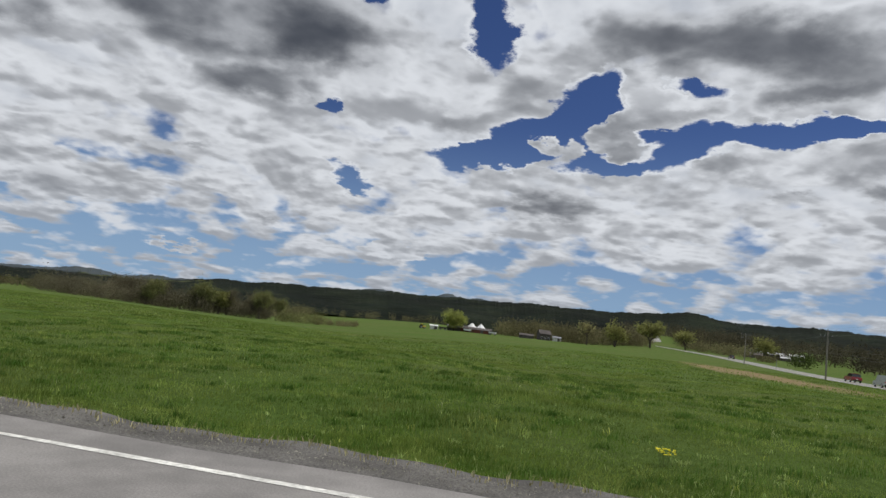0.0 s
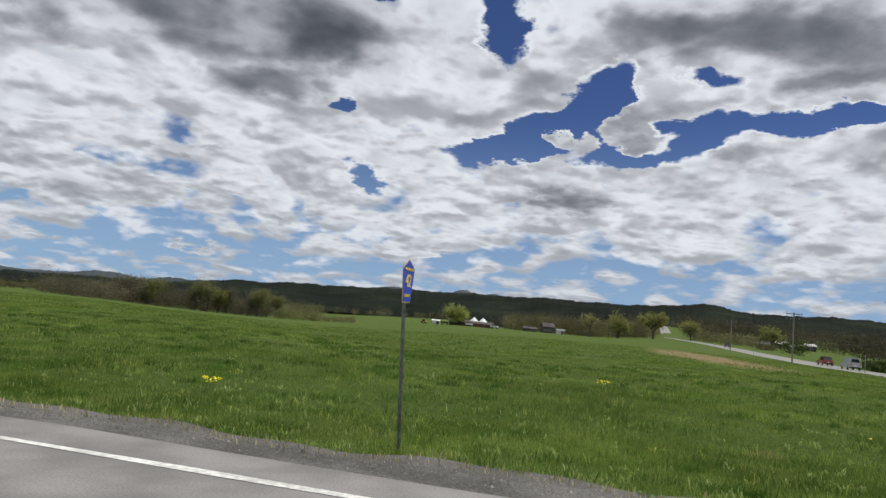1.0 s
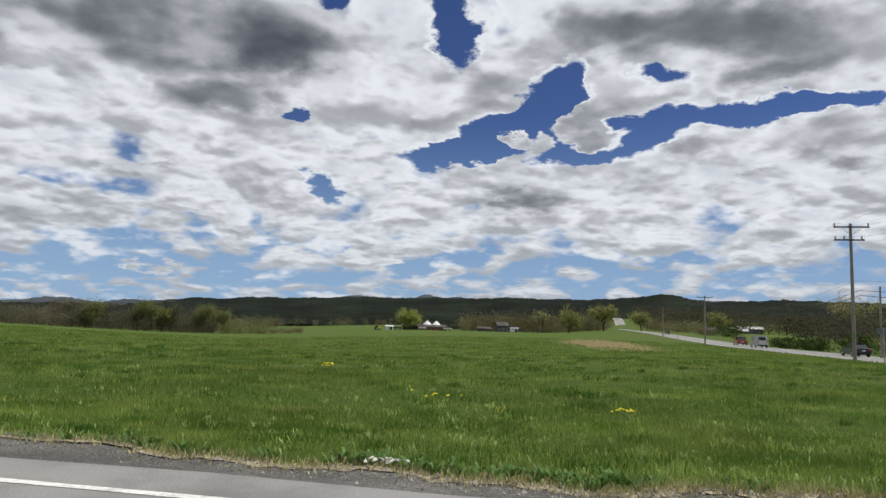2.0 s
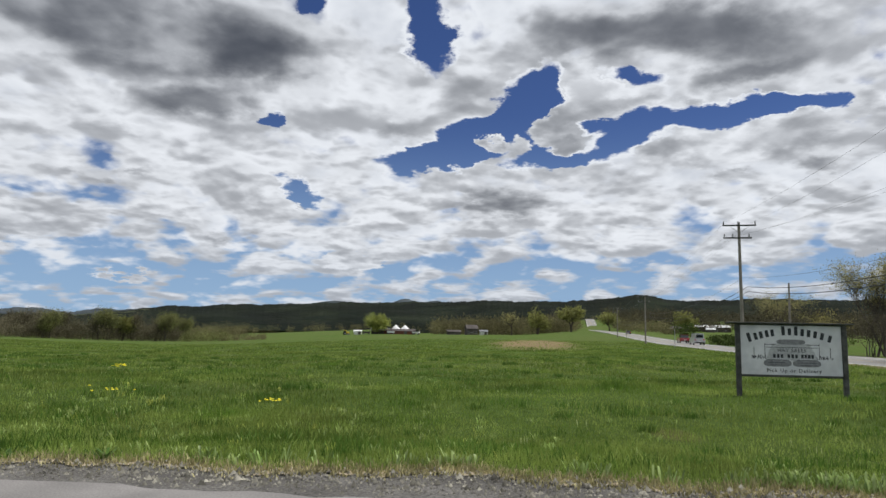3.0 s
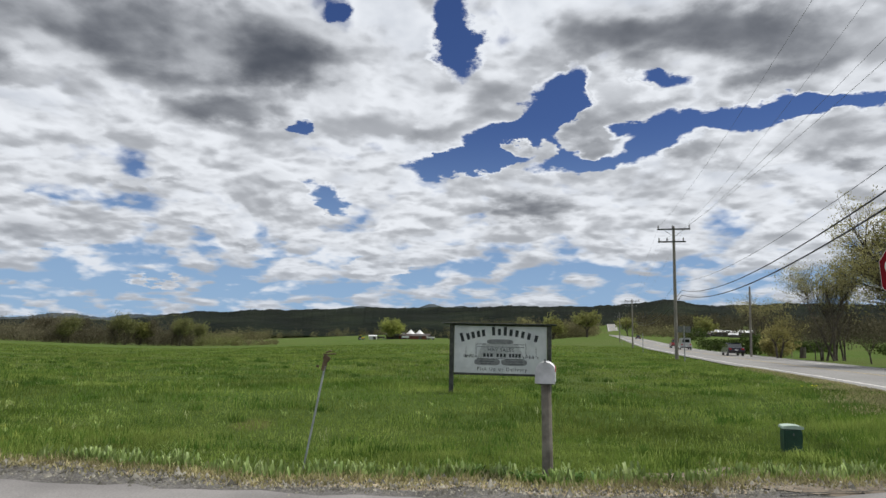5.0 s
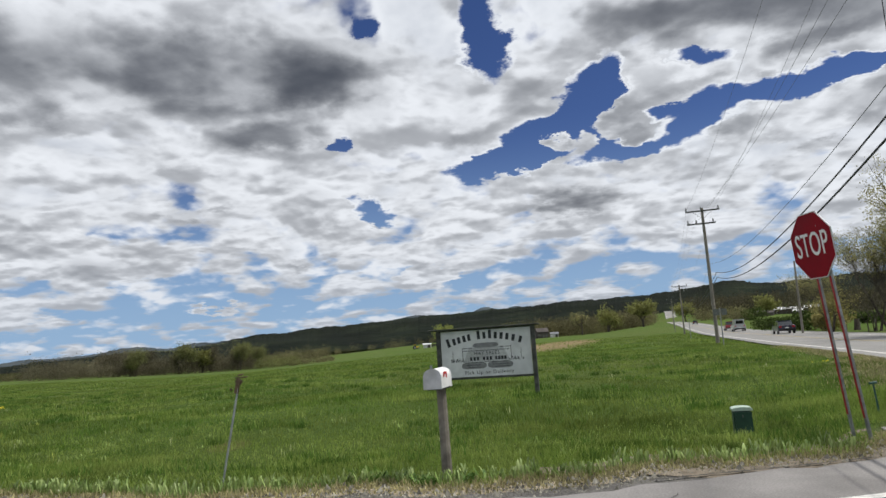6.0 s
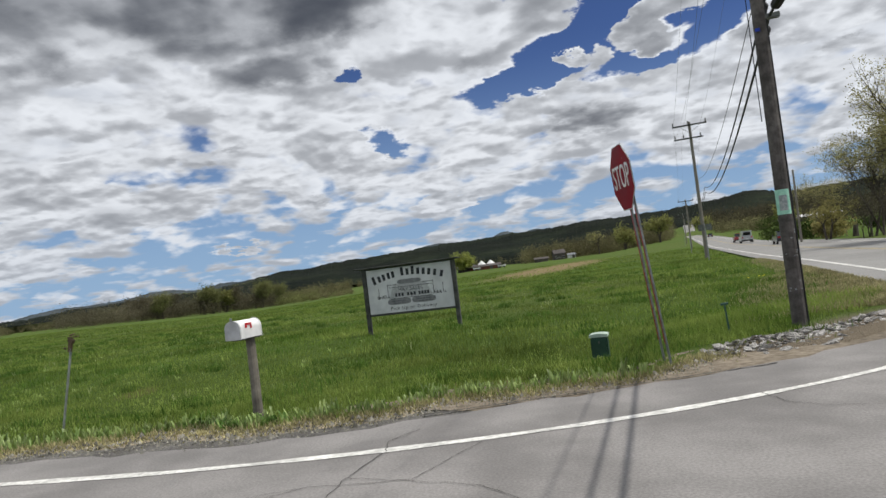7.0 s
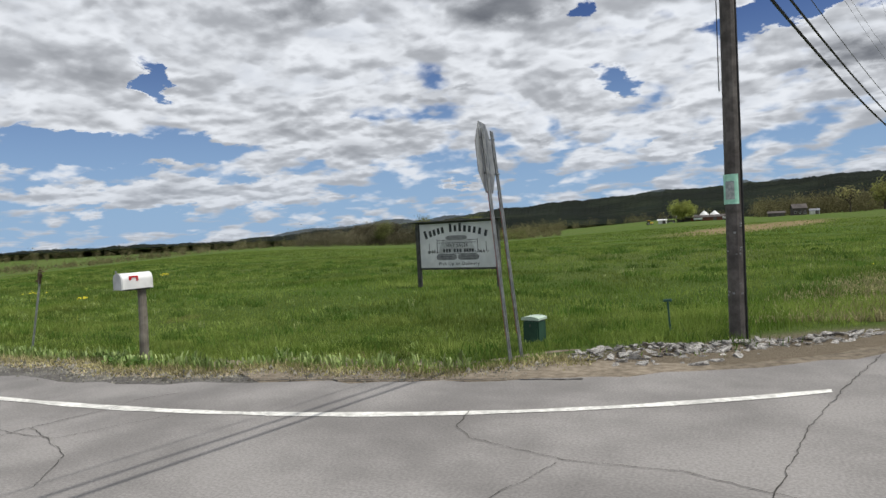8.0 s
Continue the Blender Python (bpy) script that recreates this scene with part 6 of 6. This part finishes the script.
def building(name, x, y, turn, lx, ly, z, rise, wall, roof, label, windows=0):
    root = empty(name, (x, y, float(land(x, y))), turn)
    gable(root, name, (-lx / 2, -ly / 2), (lx / 2, ly / 2, z), wall, roof, rise)
    for k in range(windows):
        window_on(root, -lx / 2 + (k + 0.5) * lx / windows, -ly / 2, 1.0, 0.9, 1.2)
    part("door", box_bm((lx * 0.25 - 0.9, -ly / 2 - 0.05, -0.3), (lx * 0.25 + 0.9, -ly / 2 - 0.01, min(2.4, z - 0.2))), M_BARNDARK, root)
    return tagged(root, label, "farm building", "farm buildings")


def grain_bin(x, y, r, z, rise):
    root = empty("grain_bin", (x, y, float(land(x, y))))
    part("drum", tube(bmesh.new(), [(0, 0, -0.8), (0, 0, z)], r, 20), M_BARNRED, root, "dull red round drum wall")
    part("roof", tube(bmesh.new(), [(0, 0, z), (0, 0, z + 0.12), (0, 0, z + rise)], [r * 1.12, r * 1.10, 0.15], 20), M_ROOFWHITE, root, "white conical metal roof")
    part("cap", tube(bmesh.new(), [(0, 0, z + rise), (0, 0, z + rise + 0.3)], [0.2, 0.12], 10), M_STEEL, root)
    return tagged(root, "round farm store with white conical roof", "grain bin", "grain bins at the farm")


grain_bin(12.3, 400.0, 2.4, 3.2, 2.4)
grain_bin(17.8, 400.0, 2.4, 3.2, 2.4)
building("barn", 14.0, 396.0, 0, 17, 5, 2.0, 1.0, M_BARNRED, M_BARNDARK, "low red-brown cattle shed in front of the stores")
building("barn", 3.0, 400.0, 0, 11, 6, 2.2, 1.2, M_BARNDARK, M_ROOFGREY, "low dark farm shed behind the willow")
building("barn", 22.5, 398.0, 0, 3, 4, 2.4, 0.8, M_BARNDARK, M_BARNDARK, "small dark wooden farm hut")
building("shed", -10.5, 398.0, 0, 4.5, 3, 2.0, 0.5, M_SIDING, M_ROOFWHITE, "small white farm shed in the open field")
building("house", 62.0, 443.0, 12, 7.5, 6, 4.2, 2.3, M_BARNDARK, M_BARNDARK, "grey farmhouse among bare trees", 3)
building("shed", 70.0, 440.0, 0, 5, 4, 2.2, 1.0, M_SIDING, M_ROOFGREY, "small pale shed beside the farmhouse")
building("barn", 50.0, 441.0, 0, 9, 5, 2.0, 1.0, M_BARNDARK, M_BARNDARK, "low dark farm shed by the field")
building("barn", 289.0, 584.0, -26, 37, 9, 4.2, 1.9, M_BARNDARK, M_ROOFWHITE, "long barn with a bright white metal roof", 5)
building("barn", 272.0, 542.0, -26, 7, 5, 2.4, 1.2, M_BARNDARK, M_ROOFWHITE, "small shed with a white metal roof")
building("barn", 248.0, 548.0, -24, 14, 6, 2.6, 1.6, M_BARNDARK, M_BARNDARK, "low dark open-fronted farm shed")
building("barn", 252.0, 548.0 + 14, -24, 8, 5, 3.0, 1.6, M_BARNRED, M_ROOFGREY, "dull red farm shed behind the road")


# ---- vehicles ----
def wheel(parent, x, y, r, side):
    hub = part("wheel", tube(bmesh.new(), [(x, y - 0.10, r), (x, y - 0.085, r), (x, y + 0.085, r), (x, y + 0.10, r)], [r * 0.9, r, r, r * 0.9], 20), M_TYRE, parent, "black rubber tyre")
    part("rim", tube(bmesh.new(), [(x, y + side * 0.09, r), (x, y + side * 0.112, r)], [r * 0.62, r * 0.5], 14), M_RIM, hub)


def loft(profiles, width_rows):
    """A closed body from side outlines taken at several widths."""
    bm = bmesh.new()
    rows = [[bm.verts.new((x * sx + ox, y, z)) for x, z in profiles] for y, sx, ox in width_rows]
    n = len(profiles)
    for r0, r1 in zip(rows, rows[1:]):
        for k in range(n):
            bm.faces.new((r0[k], r0[(k + 1) % n], r1[(k + 1) % n], r1[k]))
    bm.faces.new(rows[0])
    bm.faces.new(rows[-1][::-1])
    bmesh.ops.recalc_face_normals(bm, faces=bm.faces[:])
    return bm


def vehicle(name, off, y, heading, shape, paint, label):
    p = on_main(off, y)
    turn = math.degrees(math.atan2(LINE.y, LINE.x)) + (0 if heading > 0 else 180)
    root = empty(name, p, turn)
    if shape == "sedan":
        L, W, H, belt, r = 4.6, 0.90, 1.45, 0.92, 0.32
        cabin = [(-1.75, 0.90), (1.05, 0.90), (0.35, 1.40), (-0.1, 1.45), (-0.95, 1.40)]
        lower = [(-2.28, 0.32), (2.28, 0.32), (2.30, 0.62), (1.95, 0.80), (1.0, 0.93), (-1.75, 0.97), (-2.25, 0.93), (-2.30, 0.60)]
    elif shape == "suv":
        L, W, H, belt, r = 4.6, 0.94, 1.72, 1.02, 0.36
        cabin = [(-2.15, 1.0), (1.05, 1.0), (0.35, 1.62), (-0.4, 1.72), (-1.75, 1.66)]
        lower = [(-2.28, 0.38), (2.28, 0.38), (2.30, 0.75), (2.10, 0.95), (1.0, 1.06), (-2.20, 1.08), (-2.30, 0.70)]
    else:
        L, W, H, belt, r = 5.2, 0.98, 2.1, 1.1, 0.36
        cabin = [(-2.5, 1.08), (1.75, 1.08), (1.15, 1.95), (0.7, 2.10), (-2.45, 2.10)]
        lower = [(-2.55, 0.38), (2.55, 0.38), (2.58, 0.80), (2.35, 1.05), (1.7, 1.13), (-2.52, 1.13), (-2.58, 0.80)]
    part("body", bevelled(loft(lower, ((-W, 0.97, 0), (-W * 0.92, 1, 0), (W * 0.92, 1, 0), (W, 0.97, 0))), 0.04, 2), paint, root)
    glass = M_GLASS if shape != "van" else paint
    part("cabin", loft(cabin, ((-W * 0.80, 0.97, 0), (-W * 0.72, 1, 0), (W * 0.72, 1, 0), (W * 0.80, 0.97, 0))), glass, root, "dark tinted windows" if shape != "van" else "")
    top = [(x, z) for x, z in cabin if z > H - 0.12]
    x0, x1 = min(x for x, _ in top), max(x for x, _ in top)
    part("roof", bevelled(box_bm((x0 - 0.05, -W * 0.73, H - 0.05), (x1 + 0.03, W * 0.73, H + 0.025)), 0.03, 2), paint, root)
    if shape == "van":
        part("windscreen", box_bm((1.28, -W * 0.66, 1.25), (1.72, W * 0.66, 1.78)), M_GLASS, root)
        part("rear_window", box_bm((-2.56, -W * 0.6, 1.35), (-2.47, W * 0.6, 1.9)), M_GLASS, root)
    for x in (-L * 0.30, L * 0.31):
        for sy in (-1, 1):
            wheel(root, x, sy * (W - 0.09), r, sy)
    for sy in (-1, 1):
        part("tail_light", bevelled(box_bm((-L / 2 - 0.03, sy * W * 0.74 - 0.13, belt - 0.22), (-L / 2 + 0.12, sy * W * 0.74 + 0.13, belt - 0.04)), 0.02), M_TAIL, root, "red tail light")
        part("headlight", bevelled(box_bm((L / 2 - 0.12, sy * W * 0.7 - 0.16, 0.62), (L / 2 + 0.02, sy * W * 0.7 + 0.16, 0.76)), 0.02), M_LAMP, root, "clear headlight")
        part("side_mirror", bevelled(box_bm((0.75, sy * (W + 0.02) - 0.06, belt), (0.90, sy * (W + 0.02) + 0.06, belt + 0.14)), 0.02), paint, root)
    part("bumper", bevelled(box_bm((-L / 2 - 0.06, -W * 0.9, 0.36), (-L / 2 + 0.08, W * 0.9, 0.56)), 0.03), M_TYRE, root)
    part("number_plate", box_bm((-L / 2 - 0.075, -0.16, 0.62), (-L / 2 - 0.01, 0.16, 0.74)), M_WHITE, root)
    return tagged(root, label, "car", "vehicles on the main road")


vehicle("car", 5.6, 72.0, 1, "sedan", car_paint("dark_blue_paint", (0.030, 0.030, 0.055)), "dark blue sedan on the main road")
vehicle("car", 5.6, 131.0, 1, "suv", car_paint("red_paint", (0.26, 0.018, 0.024)), "dark red car on the main road")
vehicle("van", 5.6, 116.0, 1, "van", car_paint("pale_grey_paint", (0.42, 0.44, 0.44)), "pale grey delivery van on the main road")
vehicle("car", 5.6, 260.0, 1, "sedan", car_paint("graphite_paint", (0.06, 0.06, 0.065)), "grey car far off on the main road")

stump = empty("tree_stump", (69.2, 65.3, float(land(69.2, 65.3))))
part("stem", tube(bmesh.new(), [(0, 0, -0.2), (0, 0, 0.1), (0.05, 0, 0.9), (0.08, 0.02, 1.15)], [0.32, 0.26, 0.2, 0.17], 10), M_BARK, stump)
tagged(stump, "dark broken tree stump at the field edge", "stump")
for k in range(11):
    x, y = 67.4 + k * 1.5, 58.5 + k * 5.6
    post = empty("fence_post", (x, y, float(land(x, y))))
    part("stake", tube(bmesh.new(), [(0, 0, -0.3), (0.02, 0, 1.2)], 0.06, 6), M_WOOD, post)
    tagged(post, "thin weathered fence post along the field", "fence post", "fence posts")


# ---- farm machines beside the stores ----
def farm_wagon(x, y, turn, paint, label):
    root = empty("farm_wagon", (x, y, float(land(x, y))), turn)
    part("bed", bevelled(box_bm((-2.2, -0.95, 0.75), (2.2, 0.95, 0.92)), 0.03), M_DARKWOOD, root)
    for sy in (-0.93, 0.93):
        part("side_board", bevelled(box_bm((-2.2, sy - 0.04, 0.93), (2.2, sy + 0.04, 1.75)), 0.015), paint, root)
    for sx in (-2.14, 2.14):
        part("end_board", bevelled(box_bm((sx - 0.04, -0.88, 0.93), (sx + 0.04, 0.88, 1.95)), 0.015), paint, root)
    part("drawbar", tube(bmesh.new(), [(2.2, 0, 0.7), (3.5, 0, 0.55)], 0.05, 6), M_DARKSTEEL, root)
    for sx in (-1.5, 1.5):
        for sy, side in ((-0.95, -1), (0.95, 1)):
            wheel(root, sx, sy, 0.42, side)
    return tagged(root, label, "wagon", "farm machines by the stores")


def farm_tractor(x, y, turn, paint, label):
    root = empty("farm_tractor", (x, y, float(land(x, y))), turn)
    part("hood", bevelled(box_bm((0.3, -0.42, 0.85), (2.1, 0.42, 1.65)), 0.10, 2), paint, root)
    part("cab", bevelled(box_bm((-1.1, -0.7, 0.95), (0.25, 0.7, 2.55)), 0.10, 2), M_GLASS, root)
    part("cab_roof", bevelled(box_bm((-1.25, -0.8, 2.56), (0.4, 0.8, 2.72)), 0.05, 2), paint, root)
    part("exhaust", tube(bmesh.new(), [(1.2, 0.25, 1.6), (1.2, 0.25, 2.5)], 0.05, 8), M_DARKSTEEL, root)
    part("chassis", bevelled(box_bm((-1.2, -0.3, 0.5), (2.0, 0.3, 0.9)), 0.05), M_DARKSTEEL, root)
    for sx, r in ((-0.7, 0.85), (1.5, 0.55)):
        for sy, side in ((-0.85, -1), (0.85, 1)):
            wheel(root, sx, sy, r, side)
    return tagged(root, label, "tractor", "farm machines by the stores")


farm_tractor(-17.5, 396.0, 20, M_SIGNYELLOW, "yellow farm tractor parked in the open field")
farm_wagon(-5.0, 392.0, 8, M_BARNDARK, "dark timber farm wagon beside the willow")
farm_wagon(24.5, 393.0, -15, M_SIDING, "white-boarded farm wagon near the stores")
farm_wagon(9.5, 391.0, 5, M_ROOFWHITE, "pale boarded farm wagon before the shed")
